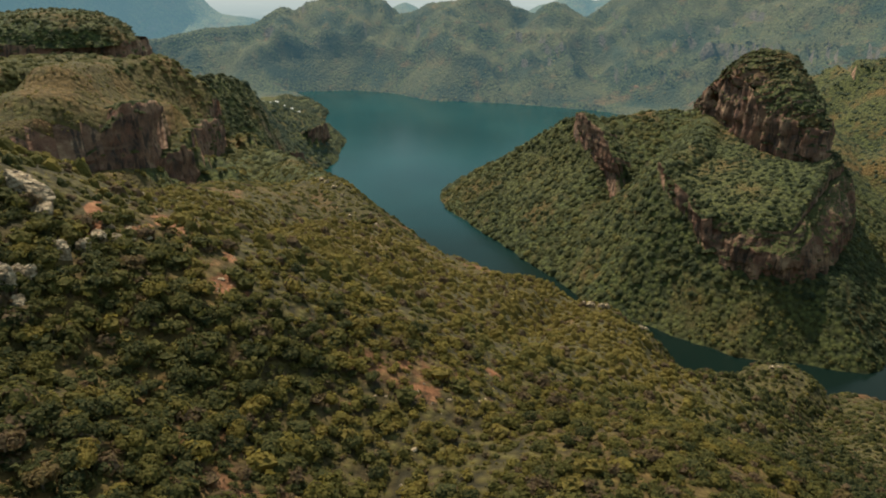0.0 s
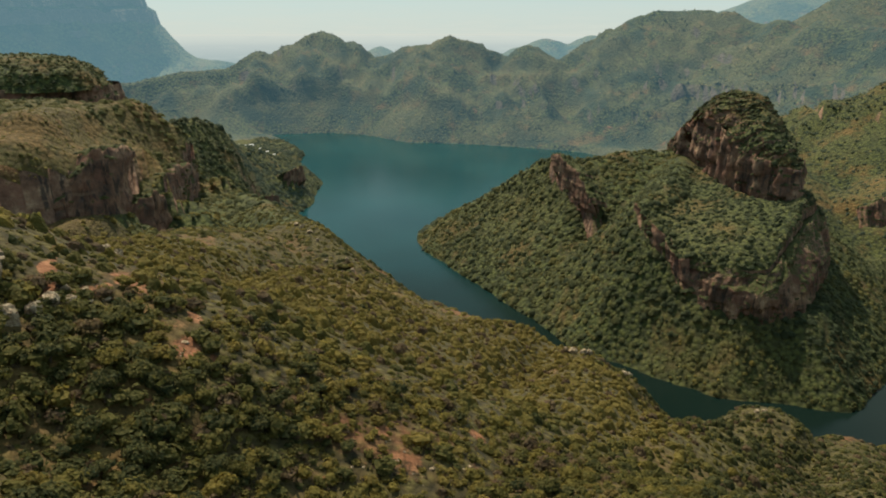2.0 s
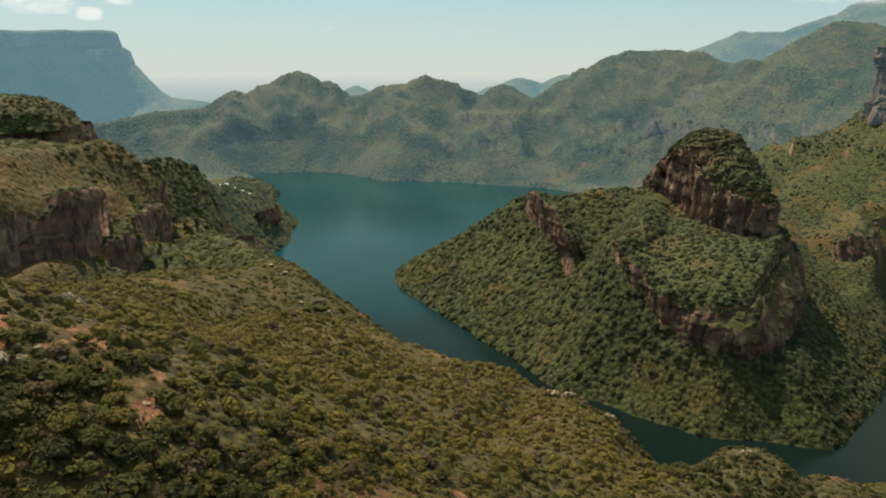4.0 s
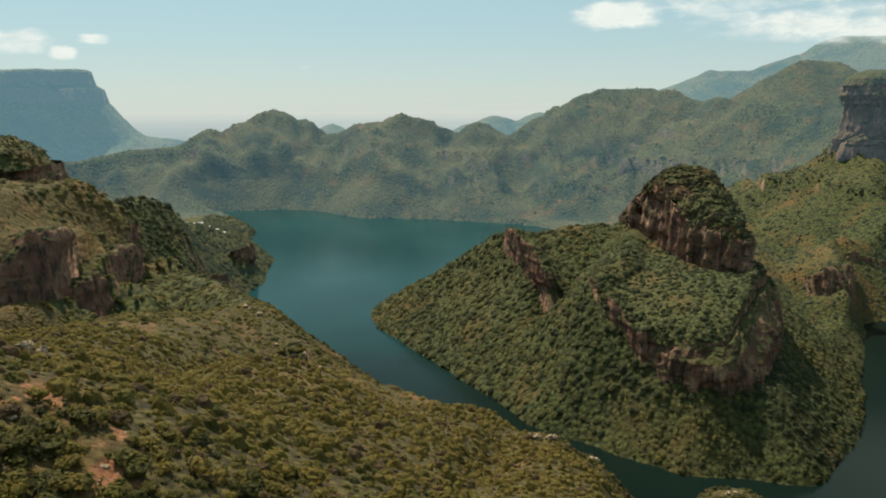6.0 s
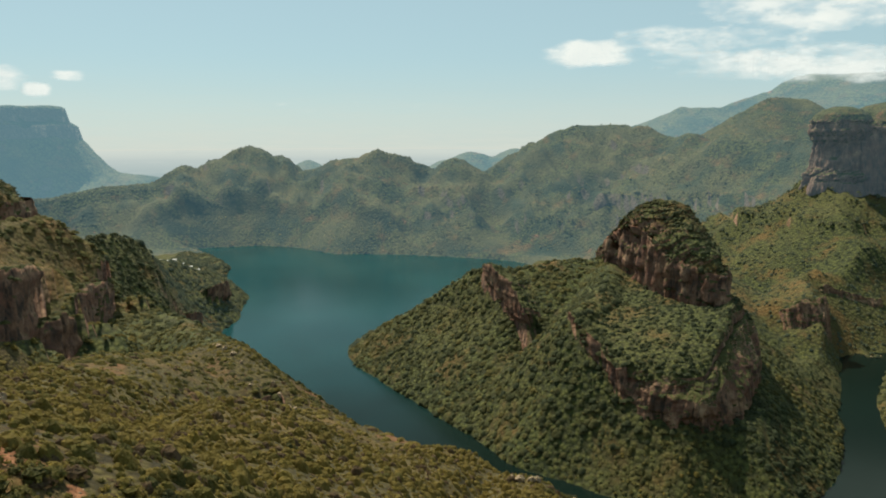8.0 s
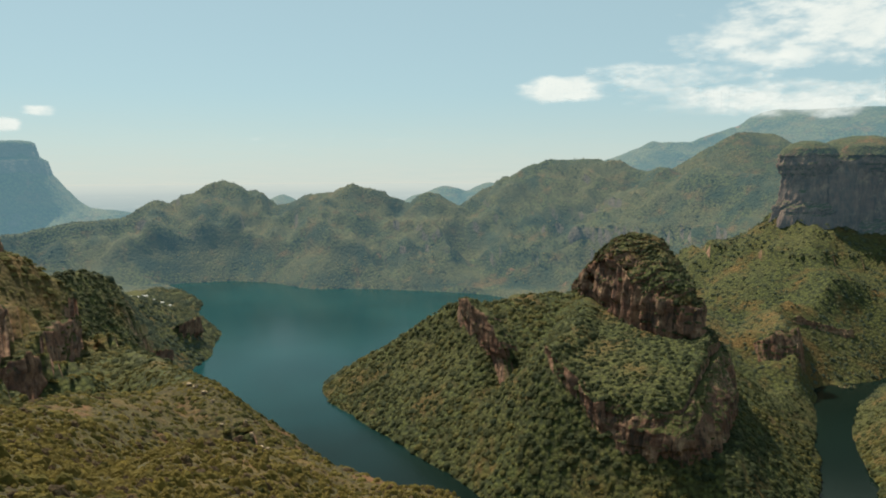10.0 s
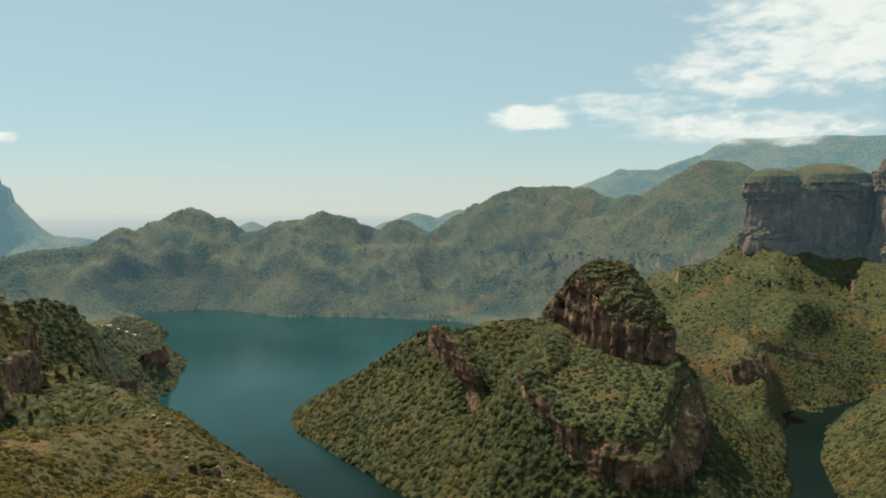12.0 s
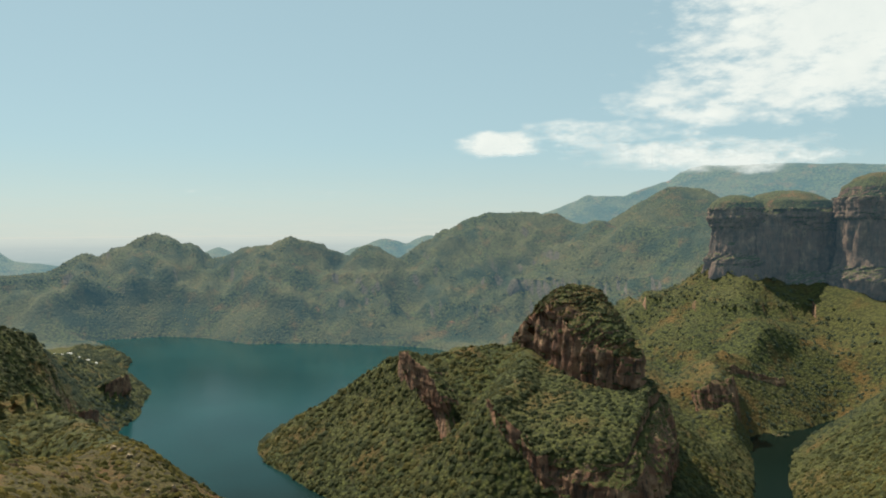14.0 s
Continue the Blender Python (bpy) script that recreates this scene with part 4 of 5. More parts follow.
# label, x, y, share of its height that it is lifted, half sizes, turn
OUTCROPS = [(SLAB, -105, 186, 0.75, 9.0, 4.4, 3.4, -12), (SLAB, -99, 181, 0.2, 4.6, 3.4, 3.2, -20),
            (WALL_ROCK, -90, 170, 0.1, 2.4, 2.6, 4.6, 10), (WALL_ROCK, -88, 175, 0.2, 2.8, 2.2, 3.8, -20), (WALL_ROCK, -85.5, 179, 0.3, 2.4, 2.6, 3.0, 40), (WALL_ROCK, -83, 183, 0.3, 2.6, 1.8, 2.0, 25),
            (SHADED, -96, 151, 0.25, 4.6, 3.0, 5.4, 10), (SHADED, -92, 156, 0.25, 2.8, 2.4, 5.0, 35), (SHADED, -90, 149, 0.1, 2.2, 2.0, 3.4, 60),
            (STACK, -131, 318, 0.3, 4.2, 3.4, 3.6, 0), (STACK, -127, 322, 0.3, 3.0, 2.6, 3.4, 30), (STACK, -136, 330, 0.3, 3.4, 2.8, 3.0, 60), (STACK, -124, 314, 0.2, 2.4, 2.2, 2.0, 80)]
for k, (text, x, y, lift, sx, sy, sz, turn) in enumerate(OUTCROPS):
    crag(text, x, y, lie(x, y) + lift * sz, sx, sy, sz, turn, 1 + k, MAT_STONE, 5, 22 if k == 0 else 0)
for k, (x, y, sx, sy, sz, a) in enumerate(((-86, 188, 1.8, 1.1, 0.8, 30), (-82, 190, 1.5, 1.0, 0.8, 70), (-80, 186, 1.7, 1.1, 0.8, -20), (-77, 189, 1.3, 0.9, 0.7, 10),
                                           (-83, 178, 1.3, 1.1, 1.1, 0), (-86, 173, 1.4, 1.2, 1.2, 50), (-118, 262, 2.0, 1.3, 1.0, 15), (-139, 300, 2.1, 1.5, 1.0, 0),
                                           (-54, 175, 0.9, 0.7, 0.6, 20), (-52, 172, 0.8, 0.6, 0.5, 60), (-47, 171, 1.1, 0.8, 1.0, 0), (-46, 165, 1.0, 0.8, 0.9, 40), (-56, 143, 0.8, 0.6, 0.6, 10), (-6, 152, 0.9, 0.7, 0.6, 30))):
    crag(LOOSE, x, y, lie(x, y) + 0.3 * sz, sx, sy, sz, a, 40 + k, MAT_STONE, 3)
for k, (x, y, sx, sy, sz) in enumerate(((101, 466, 4.2, 3.2, 3.4), (107, 464, 3.4, 2.6, 2.8), (96, 469, 3.0, 2.4, 2.4), (112, 466, 2.6, 2.2, 2.6), (138, 474, 2.8, 2.2, 2.4), (143, 477, 2.2, 1.8, 1.8),
                                         (249, 506, 2.6, 2.2, 1.8), (254, 505, 3.2, 2.2, 2.0), (223, 474, 1.8, 2.4, 2.8), (331, 530, 2.2, 1.8, 1.6),
                                         (-123, 758, 4.0, 2.5, 2.2), (-116, 752, 3.0, 2.4, 2.4), (-108, 744, 3.4, 2.2, 2.0), (-128, 764, 2.8, 2.0, 1.6), (-98, 728, 2.4, 2.0, 2.2),
                                         (-60, 676, 3.2, 2.6, 3.0), (-52, 660, 3.0, 2.4, 2.6), (-46, 652, 2.4, 2.0, 2.0), (-66, 690, 2.6, 2.2, 3.2), (-74, 668, 2.4, 1.8, 2.2), (-86, 690, 2.2, 1.8, 1.8))):
    crag(OCHRE, x, y, lie(x, y) + 0.5 * sz, sx, sy, sz, 33 * k, 100 + k, MAT_STONE, 3)

# ---- bushes, trees and stones ----
rng = np.random.default_rng(7)


def bush_shape(sub, leaves, seed, leaf=0.42):
    """A lumpy crown of unit radius on the ground, shaggy with small leaf clumps, as triangles."""
    r = np.random.default_rng(seed)
    v, f = ball(sub)
    f = f[v[f].mean(1)[:, 2] > -0.6]
    lumps = r.normal(size=(5, 3))
    lumps[:, 2] = np.abs(lumps[:, 2])
    lumps /= np.linalg.norm(lumps, axis=1, keepdims=True)
    swell = (0.70 if leaves < 20 else 0.58) + 0.38 * np.max(np.clip(v @ lumps.T, 0, 1) ** 4, axis=1) + 0.10 * r.normal(size=len(v))
    v = v * swell[:, None]
    v[:, 2] = np.maximum(v[:, 2] * 0.85, -0.45) + 0.45
    vs, fs = [v], [f]
    n = len(v)
    for _ in range(leaves):
        d = r.normal(size=3)
        d[2] = abs(d[2]) * 1.1 - 0.15
        d /= np.linalg.norm(d)
        c = d * (0.70 + 0.38 * np.max(np.clip(lumps @ d, 0, 1) ** 4)) * r.uniform(0.9, 1.12)
        c[2] = max(c[2] * 0.85, -0.3) + 0.45
        t = np.cross(d, r.normal(size=3))
        t /= np.linalg.norm(t) + 1e-6
        w = np.cross(d, t) + 0.6 * d * r.uniform(-1, 1)
        s = leaf * r.uniform(0.6, 1.1)
        vs.append(np.array([c - t * s * 0.7 - w * s * 0.4, c + t * s * 0.65 - w * s * 0.5, c + t * s * 0.1 + w * s * 0.75]))
        fs.append(np.array([[n, n + 1, n + 2]]))
        n += 3
    return np.concatenate(vs), np.concatenate(fs)


def dome_shape(high, leaves, seed, leaf=0.4, low=False):
    """A low lumpy crown that merges with its neighbours into a canopy."""
    r = np.random.default_rng(seed)
    n = 6
    a = np.arange(n) * 2 * np.pi / n
    v = [[r.normal(0, 0.1), r.normal(0, 0.1), high * r.uniform(0.9, 1.15)]]
    for rad, z in ((0.85, -0.1),) if low else ((0.55, 0.74), (1.0, -0.12)):
        for k in range(n):
            q = rad * r.uniform(0.85, 1.15)
            b = a[k] + r.uniform(-0.2, 0.2) + rad
            v.append([q * math.cos(b), q * math.sin(b), high * z * r.uniform(0.8, 1.2)])
    f = []
    for k in range(n):
        m = (k + 1) % n
        f += [[0, 1 + k, 1 + m]] + ([] if low else [[1 + k, 1 + n + k, 1 + m], [1 + m, 1 + n + k, 1 + n + m]])
    for _ in range(leaves):
        q, b = 0.95 * math.sqrt(r.uniform(0, 1)), r.uniform(0, 6.28)
        c = np.array([q * math.cos(b), q * math.sin(b), high * (1 - q * q) * 0.95 + 0.05])
        d = np.array([c[0], c[1], 0.9]) + r.normal(0, 0.35, 3)
        t = np.cross(d, r.normal(size=3))
        t /= np.linalg.norm(t)
        w = np.cross(d / np.linalg.norm(d), t)
        s = leaf * r.uniform(0.6, 1.1)
        i = len(v)
        v += [list(c - t * s * 0.5 - w * s * 0.5), list(c + t * s * 0.5 - w * s * 0.4), list(c + w * s * 0.6)]
        f += [[i, i + 1, i + 2]]
    return np.array(v), np.array(f)


def cover(name, places, sizes, tones, shapes, material, label, category, squash=(0.7, 1.1), smooth=False, sink=0.3):
    """Many crowns joined into one mesh."""
    lean = np.clip(0.22 * places[:, 3:5], -0.25, 0.25) if places.shape[1] > 3 else np.zeros((len(places), 2))
    places = places[:, :3] - [0, 0, sink]
    kind = rng.integers(0, len(shapes), len(places))
    vs, fs, ts, n = [], [], [], 0
    for k, (v, f) in enumerate(shapes):
        sel = np.where(kind == k)[0]
        if not len(sel):
            continue
        a = rng.uniform(0, 2 * np.pi, len(sel))
        c, s = np.cos(a)[:, None], np.sin(a)[:, None]
        size = sizes[sel][:, None]
        wide = size * rng.uniform(0.85, 1.2, (len(sel), 1))
        x = (v[:, 0] * c - v[:, 1] * s) * wide
        y = (v[:, 0] * s + v[:, 1] * c) * size
        z = v[:, 2] * size * rng.uniform(*squash, (len(sel), 1))
        z = z + x * lean[sel][:, :1] + y * lean[sel][:, 1:]
        p = np.stack([x, y, z], 2) + places[sel][:, None, :]
        vs.append(p.reshape(-1, 3))
        fs.append((f[None] + (np.arange(len(sel)) * len(v))[:, None, None] + n).reshape(-1, 3))
        ts.append(np.repeat(tones[sel], len(v)))
        n += len(sel) * len(v)
    ob = link(name, np.concatenate(vs), np.concatenate(fs), material, smooth=smooth)
    tone = ob.data.attributes.new("tone", "FLOAT", "POINT")
    tone.data.foreach_set("value", np.concatenate(ts).astype(np.float32))
    return tagged(ob, label, category, kind="stuff")


def off_towers(x, y):
    ok = np.ones(len(x), bool)
    for cx, cy, r in FOOT + [(-445, 2032, 20)]:
        ok &= np.hypot(x - cx, y - cy) > r
    return ok


def scatter(r0, r1, per, bare, far=False):
    """Spots on the ground in the valley's sector between two distances; per: square metres for each."""
    a0, a1 = radians(-37), radians(49)
    n = int((a1 - a0) * (r1 * r1 - r0 * r0) / 2 / per)
    r = np.sqrt(rng.uniform(r0 * r0, r1 * r1, n))
    a = rng.uniform(a0, a1, n)
    x, y = r * np.sin(a), r * np.cos(a)
    z = land(x, y)
    e = 3.0
    gx, gy = (land(x + e, y) - z) / e, (land(x, y + e) - z) / e
    slope = np.hypot(gx, gy)
    thin = bareness(x, y)
    lawn = grassy(x, y)
    open_slope = np.clip((x - 560) / 150, 0, 1) * np.clip((y - 1080) / 150, 0, 1)
    if far:
        keep = (z > 2) & (slope < 1.1) & ((x > -380) | (r > 3050)) & (rng.uniform(0, 1, n) > 0.45 + 2.4 * fbm(x, y, 200, 4, 421))
        return np.stack([x, y, z, gx, gy], 1)[keep]
    keep = (rng.uniform(0, 1, n) > 0.25 * open_slope + 0.42 * lawn) & ((y < 1450) | (x > -620)) & (x < 1500) & ((y < 2350) | (x < -380)) & (r < np.where(x > -380, 2700, 3050)) & (z > 1.2) & (slope < 2.3) & (thin + rng.uniform(-0.25, 0.25, n) < bare) & off_towers(x, y)
    return np.stack([x, y, z, gx, gy], 1)[keep]


def tone_at(p):
    x, y = p[:, 0], p[:, 1]
    # the last Gaussian paints the shade on the peninsula's front as darker foliage
    # tone shift: up on dry ground, down on east flank, headland and wooded flank
    dry = 0.25 * ((x < -250) & (y > 640) & (y < 1300)) + 0.46 * np.clip((np.maximum(y - 48, 1.6 * x + 208) - 152) / 72, 0, 1) * (1 - wooded(x, y)) * np.clip((660 - y) / 220, 0.3, 1) * np.clip((850 - y) / 100, 0, 1) + 0.16 * np.clip((x - 20) / 50, 0, 1) * np.clip((150 - x) / 40, 0, 1) * (y < 700) * (y > 250) - 0.42 * np.clip((290 - y) / 50, 0, 1) * np.clip((x + 10) / 30, 0, 1) - 0.62 * np.clip((x - 90) / 40, 0, 1) * (y < 580) - 0.10 * np.clip((-230 - x) / 40, 0, 1) * np.clip((y - 1290) / 60, 0, 1) * np.clip((1900 - y) / 200, 0, 1) - 0.28 * np.exp(-((x - 450) ** 2 + (y - 900) ** 2) / 30000) - 0.20 * wooded(x, y) + 0.2 * np.clip((y - 240) / 60, 0, 1) * np.clip((700 - y) / 60, 0, 1) * np.clip((120 - np.abs(x)) / 40, 0, 1)
    tone = np.clip(0.52 + dry + 0.45 * fbm(x, y, 110, 3, 401) + rng.normal(0, 0.2, len(p)), 0, 0.94)
    return np.where((y < 720) & (rng.uniform(0, 1, len(p)) < 0.12), 1.0, tone)  # some are dry and brown


NEAR_SHAPES = [bush_shape(1, 34, 10 + k, 0.36) for k in range(8)]
NEXT_SHAPES = [dome_shape(0.75 + 0.05 * k, 6, 130 + k, 0.46) for k in range(8)]
MID_SHAPES = [dome_shape(0.52 + 0.06 * k, 2, 140 + k, 0.5) for k in range(7)]
FAR_SHAPES = [dome_shape(0.52 + 0.06 * k, 0, 150 + k) for k in range(7)]

spots = scatter(60, 215, 3.3, 0.40)
dense = wooded(spots[:, 0], spots[:, 1])
spots = spots[rng.uniform(0, 1, len(spots)) > 0.30 * dense]
dense = wooded(spots[:, 0], spots[:, 1])
size = (rng.gamma(3.2, 0.34, len(spots)) * (1 + 0.75 * dense)).clip(0.5, 3.3)
single = (spots[:, 0] > -125) & (spots[:, 0] < 130) & (size > 2.0)
tree_spots, tree_sizes = spots[single][:260], size[single][:260]
keep = np.ones(len(spots), bool)
keep[np.where(single)[0][:260]] = False
spots, size = spots[keep], size[keep]
cover("bushes", spots, size, tone_at(spots), NEAR_SHAPES, MAT_BUSH, "dense green bushveld on the near slope", "bushes")
spots = scatter(215, 560, 7.2, 0.66)
size = rng.gamma(3.0, 0.43, len(spots)).clip(0.6, 3.4)
cover("bushes", spots, size, tone_at(spots), NEXT_SHAPES, MAT_BUSH, "dense olive-green bushveld on the spur", "bushes", (0.85, 1.35))
spots = scatter(560, 1000, 20.0, 1.0)
size = rng.gamma(3.2, 0.58, len(spots)).clip(0.8, 4.6) * np.where((spots[:, 0] < -310) & (spots[:, 1] > 640), 0.6, 1.0)
cover("bushes", spots, size, tone_at(spots), MID_SHAPES, MAT_BUSH, "dense green bushes on spurs and banks", "bushes", (0.65, 1.1), False)
spots = scatter(1000, 1600, 29.0, 0.72)
open_hill = np.clip((spots[:, 0] - 560) / 150, 0, 1) * np.clip((spots[:, 1] - 1080) / 150, 0, 1)
size = rng.gamma(3.0, 1.05, len(spots)).clip(1.1, 7.5) * (1 - 0.35 * open_hill)
cover("trees", spots, size, np.clip(tone_at(spots) - 0.04 - 0.2 * open_hill, 0.0, 0.85), FAR_SHAPES, MAT_WOODLAND, "dense green woodland on the peninsula and its banks", "woodland", (0.6, 1.1), False, 0.5)
spots = scatter(1600, 3050, 88.0, 0.74)
size = rng.gamma(7.0, 0.72, len(spots)).clip(2.0, 8.0) * np.where(spots[:, 0] > 560, 0.7, 1.0)
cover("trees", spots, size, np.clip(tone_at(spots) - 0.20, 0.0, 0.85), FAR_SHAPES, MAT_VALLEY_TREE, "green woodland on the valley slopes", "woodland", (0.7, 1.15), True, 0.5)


FAR_CROWNS = [dome_shape(0.5 + 0.07 * k, 0, 170 + k, low=True) for k in range(5)]
spots = scatter(2700, 3960, 96.0, 0.9, far=True)
size = rng.gamma(5.0, 0.72, len(spots)).clip(1.6, 6.0)
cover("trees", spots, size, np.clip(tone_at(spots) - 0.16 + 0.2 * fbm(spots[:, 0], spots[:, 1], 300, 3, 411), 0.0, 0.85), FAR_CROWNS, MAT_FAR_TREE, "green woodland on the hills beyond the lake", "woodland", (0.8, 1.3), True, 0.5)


def on_skins(per):
    """Spots on the green tops and ledges of the towers."""
    out = []
    for ob in TOPS:
        me = ob.data
        off = np.array(ob.parent.location if ob.parent else ob.location)
        n = len(me.polygons)
        area, cen, nor = np.empty(n, np.float32), np.empty(n * 3, np.float32), np.empty(n * 3, np.float32)
        me.polygons.foreach_get("area", area)
        me.polygons.foreach_get("center", cen)
        me.polygons.foreach_get("normal", nor)
        cen, nor = cen.reshape(-1, 3), nor.reshape(-1, 3)
        count = rng.poisson(area / per)
        count[np.abs(nor[:, 2]) < (0.85 if me.name.startswith("lower") else 0.58 if me.materials[0] is MAT_ROCK else 0.36) + rng.normal(0, 0.06, n)] = 0
        p = np.repeat(cen, count, axis=0) + off
        out.append(p + rng.normal(0, 1.2, p.shape) * [1, 1, 0])
    return np.concatenate(out)


spots = on_skins(28.0)
size = rng.gamma(4.0, 0.62, len(spots)).clip(0.8, 4.8)
cover("bushes", spots, size, np.clip(tone_at(spots) - 0.2, 0, 0.85), FAR_SHAPES, MAT_WOODLAND, "green bushes on the ledges and tops of the rock towers", "bushes")

# low scrub between the bushes
spots = scatter(60, 270, 10.0, 0.95)
size = rng.uniform(0.45, 1.2, len(spots))
cover("scrub", spots, size, np.clip(tone_at(spots) + 0.15, 0, 1), MID_SHAPES, MAT_BUSH, "low dry scrub and tufts of grass", "scrub", (0.5, 0.9))

# stones that lie bare on the near slope
spots = scatter(60, 380, 9.0, 9.0)
spots = spots[bareness(spots[:, 0], spots[:, 1]) > 0.34]
size = rng.gamma(2.0, 0.17, len(spots)).clip(0.15, 1.2)
cover("stones", spots, size, tone_at(spots), [bush_shape(1, 0, 90 + k) for k in range(5)], MAT_STONE, "pale loose stones on bare soil", "stones", (0.5, 0.8))


# ---- single trees on the near slope ----


def trunk_mesh(seed):
    """A tapered trunk with three limbs that reach into the crown; unit crown radius."""
    r = np.random.default_rng(seed)
    bm = bmesh.new()

    def limb(a, b, ra, rb, n=6):
        a, b = Vector(a), Vector(b)
        q = (b - a).to_track_quat("Z", "Y")
        rings = []
        for pt, rad in ((a, ra), ((a + b) / 2 + Vector(r.normal(size=3) * 0.03), (ra + rb) / 2), (b, rb)):
            rings.append([bm.verts.new(pt + q @ Vector((rad * math.cos(2 * math.pi * k / n), rad * math.sin(2 * math.pi * k / n), 0))) for k in range(n)])
        for lo, hi in zip(rings, rings[1:]):
            for k in range(n):
                bm.faces.new((lo[k], lo[(k + 1) % n], hi[(k + 1) % n], hi[k]))
        bm.faces.new(rings[-1])

    limb((0, 0, -0.25), (0.03, 0.02, 0.5), 0.085, 0.06)
    for k in range(3):
        a = 2.1 * k + r.uniform(-0.4, 0.4)
        limb((0.03, 0.02, 0.45), (0.5 * math.cos(a), 0.5 * math.sin(a), 0.95), 0.05, 0.02, 5)
    me = bpy.data.meshes.new("trunk")
    bm.to_mesh(me)
    bm.free()
    me.materials.append(MAT_BARK)
    return me


def crown_mesh(seed):
    """Four overlapping lumps of leaf clumps with gaps between."""
    r = np.random.default_rng(seed)
    vs, fs, n = [], [], 0
    for k in range(4):
        v, f = bush_shape(2 if k < 2 else 1, 54, seed * 7 + k, 0.34)
        a, d = 1.6 * k + r.uniform(-0.4, 0.4), r.uniform(0.25, 0.55)
        s = r.uniform(0.45, 0.66)
        v = v * [s, s, s * 0.85] + [d * math.cos(a), d * math.sin(a), 0.42 + r.uniform(0, 0.3)]
        vs.append(v)
        fs.append(f + n)
        n += len(v)
    me = bpy.data.meshes.new("crown")
    me.from_pydata([tuple(q) for q in np.concatenate(vs)], [], [tuple(q) for q in np.concatenate(fs)])
    me.materials.append(MAT_TREE)
    return me


KINDS = []
for k in range(6):
    tree = new("tree")
    tagged(tree, ("round-crowned green bushveld tree with a short trunk", "spreading dark green tree on the slope", "pale olive-green tree with a ragged crown")[k % 3], "tree", "trees on the near slope")
    for part_name, me in (("trunk", trunk_mesh(k + 1)), ("crown", crown_mesh(k + 1))):
        part_ob = new(part_name, me)
        part_ob.parent = tree
    KINDS.append(tree)
for k, (spot, big) in enumerate(zip(tree_spots, tree_sizes)):
    m = pose(*(spot[:3] - [0, 0, 0.1 * big]), 0, 0, float(rng.uniform(0, 360)))
    tree = KINDS[k] if k < len(KINDS) else copy_thing(KINDS[k % len(KINDS)], m)
    tree.matrix_basis = m @ Matrix.Diagonal((big * 1.05, big * 1.05, big * float(rng.uniform(0.95, 1.25)), 1))


# ---- the cluster of pale buildings on the headland by the dam ----
MAT_WALL = plain_material("whitewash", (0.62, 0.60, 0.54), (0.78, 0.76, 0.70), 3.0)
MAT_ROOF = plain_material("sheet_roof", (0.42, 0.40, 0.36), (0.60, 0.58, 0.54), 2.0, 0.6)
MAT_DARK = plain_material("dark_opening", (0.02, 0.022, 0.024), (0.04, 0.042, 0.045), 1.0, 0.3)


def box_part(name, x0, x1, y0, y1, z0, z1, material, parent):
    bm = bmesh.new()
    bmesh.ops.create_cube(bm, size=1.0)
    for v in bm.verts:
        v.co = Vector((x0 + (v.co.x + 0.5) * (x1 - x0), y0 + (v.co.y + 0.5) * (y1 - y0), z0 + (v.co.z + 0.5) * (z1 - z0)))
    me = bpy.data.meshes.new(name)
    bm.to_mesh(me)
    bm.free()
    me.materials.append(material)
    ob = new(name, me)
    ob.parent = parent
    return ob


def house(x, y, length, depth, wall, turn):
    ob = new("house")
    ob.matrix_world = pose(x, y, float(land(np.array([x]), np.array([y]))[0]) - 0.4, 0, 0, turn)
    tagged(ob, "low whitewashed house with a pale sheet roof", "house", "houses by the dam")
    box_part("wall", -length / 2, length / 2, -depth / 2, depth / 2, 0, wall, MAT_WALL, ob)
    me = bpy.data.meshes.new("roof")
    a, b, top = length / 2 + 0.6, depth / 2 + 0.6, wall + depth * 0.28
    me.from_pydata([(-a, -b, wall), (a, -b, wall), (a, b, wall), (-a, b, wall), (-a, 0, top), (a, 0, top), (-a, -b, wall - 0.2), (a, -b, wall - 0.2), (a, b, wall - 0.2), (-a, b, wall - 0.2)], [],
                   [(0, 1, 5, 4), (2, 3, 4, 5), (1, 2, 5), (3, 0, 4), (6, 7, 1, 0), (7, 8, 2, 1), (8, 9, 3, 2), (9, 6, 0, 3), (9, 8, 7, 6)])
    me.materials.append(MAT_ROOF)
    roof = new("roof", me)
    roof.parent = ob
    for k in range(int(length // 4)):
        cx = -length / 2 + 2 + 4 * k
        box_part("window" if k else "door", cx - 0.7, cx + 0.7, -depth / 2 - 0.04, -depth / 2 + 0.1, 0.9 if k else 0.05, 2.2, MAT_DARK, ob)


for x, y, length, depth, wall, turn in ((-468, 2004, 10, 6, 3.0, 12), (-452, 2018, 7, 5, 2.8, -8), (-438, 2036, 11, 6, 3.0, 5), (-424, 2060, 7, 5, 2.8, 20),
                                       (-449, 2066, 8, 6, 2.8, -15), (-412, 2110, 7, 5, 2.8, 8), (-396, 2126, 6, 5, 2.8, 0)):
    house(x, y, length, depth, wall, turn)

# the islet in the inlet: pale stones and a few bushes
for k, (x, y, s) in enumerate(((1066, 1424, 2.2), (1084, 1430, 2.6), (1090, 1426, 1.6), (1060, 1432, 1.4), (1076, 1421, 1.8))):
    crag("pale stone on the islet at the water's edge", x, y, 1.2, s * 1.4, s, s * 0.7, 40 * k, 80 + k, MAT_STONE, 3)
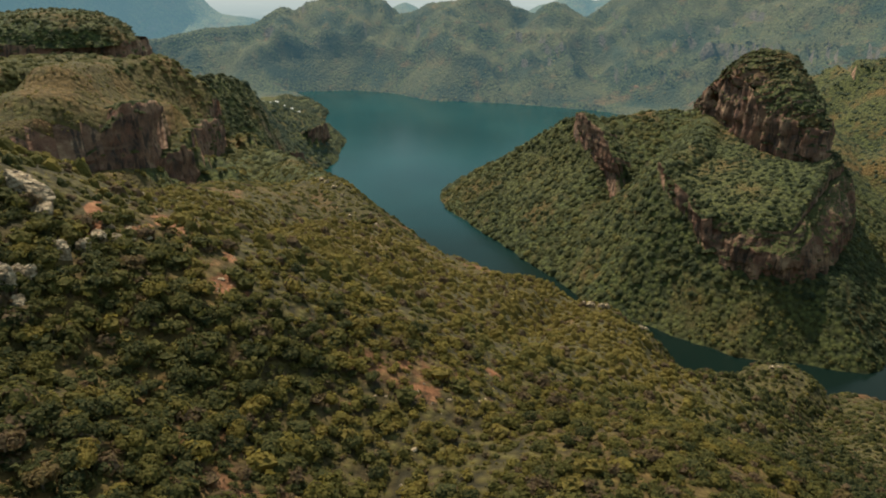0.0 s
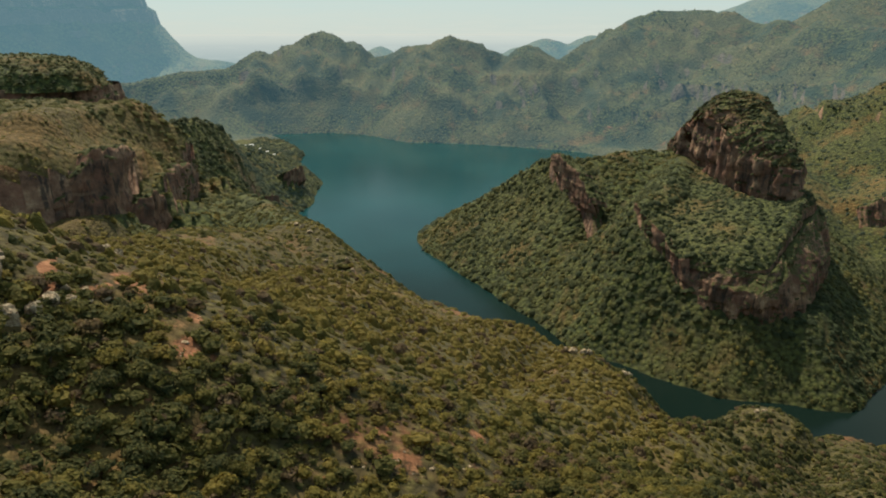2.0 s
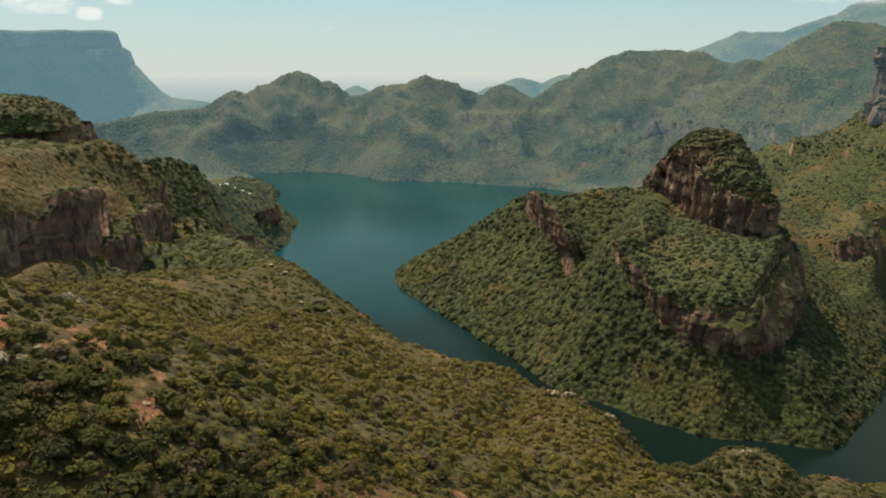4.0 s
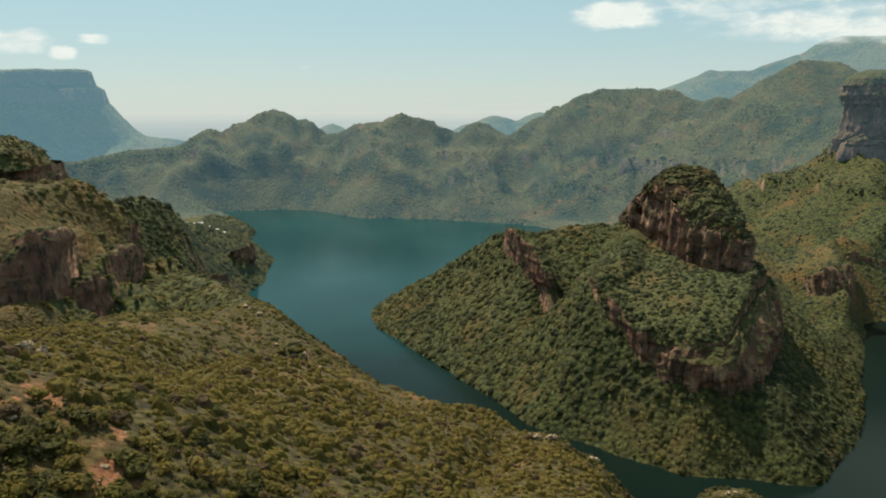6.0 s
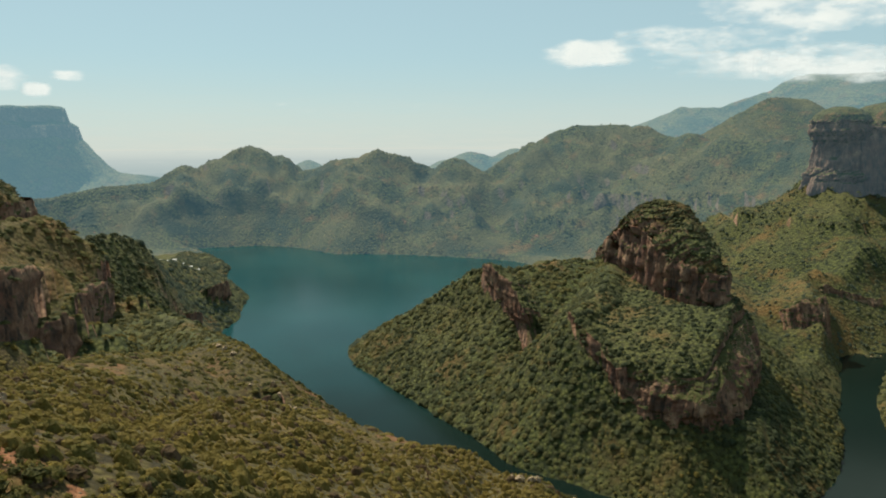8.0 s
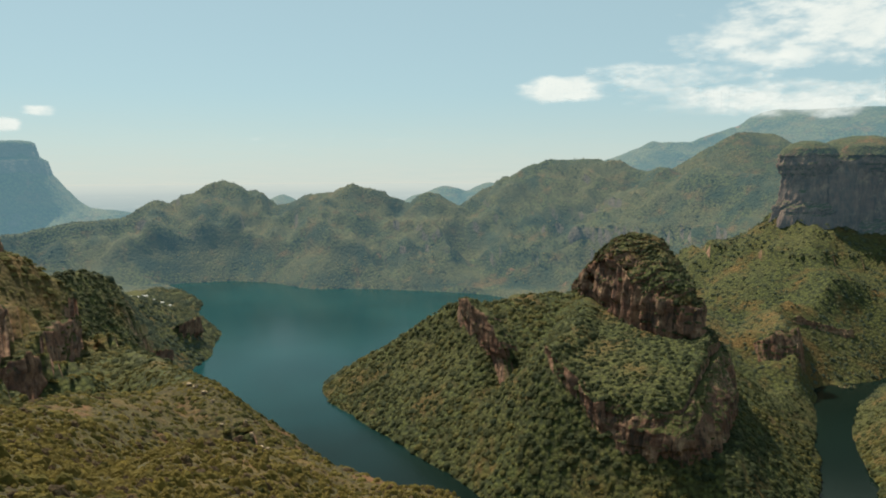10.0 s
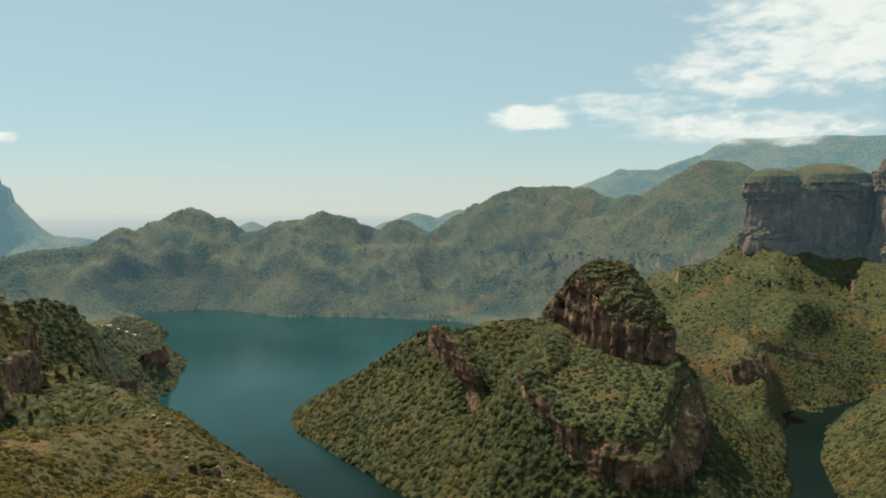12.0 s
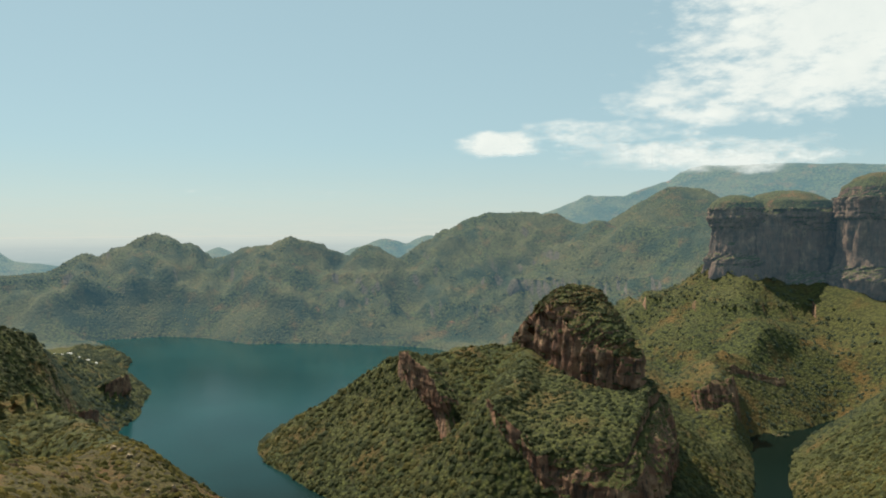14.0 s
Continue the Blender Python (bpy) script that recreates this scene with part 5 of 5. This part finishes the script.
for k, (x, y, s) in enumerate(((1072, 1429, 3.2), (1078, 1433, 2.6), (1069, 1434, 2.2), (1082, 1425, 2.0))):
    tree = copy_thing(KINDS[k], pose(x, y, 1.5, 0, 0, 70 * k))
    tree.matrix_basis = pose(x, y, 1.5, 0, 0, 70 * k) @ Matrix.Diagonal((s, s, s, 1))

# ---- clouds and horizon haze, far behind everything ----


def cloud_material():
    M = Mat("cloud")
    u = M.n.new("ShaderNodeAttribute")
    u.attribute_name = "rim"
    body = u.outputs["Fac"]
    puff = M.noise(210, 8, 0.60, M.scaled((1.0, 1.0, 2.6)))
    fill = M.math("ADD", body, M.math("MULTIPLY", M.math("SUBTRACT", puff, 0.5), 6.5))
    alpha = M.band(fill, -0.1, 2.7)
    glow = M.n.new("ShaderNodeEmission")
    M.put(glow.inputs["Color"], M.ramp(M.noise(420, 6, 0.6), [(0.3, (0.58, 0.63, 0.60)), (0.7, (0.68, 0.71, 0.66))]))
    glow.inputs["Strength"].default_value = 1.0
    clear = M.n.new("ShaderNodeBsdfTransparent")
    both = M.n.new("ShaderNodeMixShader")
    M.l.new(alpha, both.inputs[0])
    M.l.new(clear.outputs[0], both.inputs[1])
    M.l.new(glow.outputs[0], both.inputs[2])
    M.l.new(both.outputs[0], M.n["Material Output"].inputs[0])
    return M.m


MAT_CLOUD = cloud_material()


def cloud(label, az0, az1, el0, el1, thick, shear=0.0, radius=4880):
    """A patch of cloud on the sky's dome between two headings and two heights, in degrees; shear slants its sides."""
    n, m = 60, 30
    u, v = np.meshgrid(np.linspace(-1, 1, n), np.linspace(-1, 1, m))
    az = np.radians((az0 + az1) / 2 + (az1 - az0) * 0.7 * u + shear * v)
    el = np.radians((el0 + el1) / 2 + (el1 - el0) * 0.7 * v)
    p = np.stack([radius * np.sin(az) * np.cos(el), 20 + radius * np.cos(az) * np.cos(el), 450 + radius * np.sin(el)], 2).reshape(-1, 3)
    ob = link("backdrop_cloud", p, grid_faces(m, n), MAT_CLOUD)
    rim = ob.data.attributes.new("rim", "FLOAT", "POINT")
    out = (np.abs(u) ** 3 + np.abs(v) ** 3) ** (1 / 3)
    edge = thick - (thick + 2.2) * np.clip((out - 0.35) / 0.62, 0, 1) ** 1.3
    rim.data.foreach_set("value", edge.ravel().astype(np.float32))
    ob.visible_shadow = False
    return tagged(ob, label, "cloud", kind="structure")


cloud("broad white cloud bank over the mountains", 33.0, 70.0, 7.5, 30.0, 3.4, 9.0)
cloud("bright streaked cloud edge", 25.0, 45.0, 6.2, 12.0, 1.5, 2.5)
cloud("small bright flat cloud", 14.8, 21.4, 4.8, 6.9, 2.6)
cloud("thin wispy cloud", 19.0, 32.5, 5.5, 7.9, 1.2)
cloud("thin wispy cloud", 22.5, 43.0, 3.6, 6.2, 1.5)
cloud("small white puff of cloud", -25.5, -20.8, 2.9, 4.7, 2.4)
cloud("small white puff of cloud", -21.2, -19.2, 2.6, 3.7, 2.6)
cloud("small white puff of cloud", -19.6, -17.0, 3.7, 4.5, 1.5)
cloud("thin streak of cloud near the horizon", -12.0, 9.0, 1.4, 2.8, -0.4)
cloud("cap of cloud on the mountain top", 30.8, 38.5, 3.3, 4.7, 1.0, 0.0, 4330)
cloud("bright ragged cloud above the mountain", 27.5, 40.5, 3.9, 5.6, 1.6)


def horizon_haze():
    """A glowing sheet that paints pale haze and thin cloud along the whole horizon behind the plain."""
    M = Mat("haze_cloud")
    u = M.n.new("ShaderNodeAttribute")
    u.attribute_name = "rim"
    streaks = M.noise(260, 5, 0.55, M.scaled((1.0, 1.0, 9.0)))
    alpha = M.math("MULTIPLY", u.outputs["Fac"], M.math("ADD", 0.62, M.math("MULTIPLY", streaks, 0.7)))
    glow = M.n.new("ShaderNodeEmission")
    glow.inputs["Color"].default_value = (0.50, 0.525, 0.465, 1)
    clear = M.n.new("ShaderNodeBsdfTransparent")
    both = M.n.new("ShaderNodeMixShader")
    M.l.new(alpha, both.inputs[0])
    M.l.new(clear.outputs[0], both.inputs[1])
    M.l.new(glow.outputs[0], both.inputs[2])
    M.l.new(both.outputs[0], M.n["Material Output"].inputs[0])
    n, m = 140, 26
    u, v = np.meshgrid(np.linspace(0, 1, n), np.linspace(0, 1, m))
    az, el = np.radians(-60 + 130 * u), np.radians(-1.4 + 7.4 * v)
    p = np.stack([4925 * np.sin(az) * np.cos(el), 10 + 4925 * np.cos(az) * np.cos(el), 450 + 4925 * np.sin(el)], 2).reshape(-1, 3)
    ob = link("backdrop_cloud", p, grid_faces(m, n), M.m)
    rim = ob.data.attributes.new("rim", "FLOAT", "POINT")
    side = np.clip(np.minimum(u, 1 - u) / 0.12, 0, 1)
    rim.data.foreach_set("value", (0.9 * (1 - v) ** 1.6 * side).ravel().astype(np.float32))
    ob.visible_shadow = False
    tagged(ob, "pale glowing bank of haze and thin cloud along the horizon", "cloud", kind="structure")


horizon_haze()
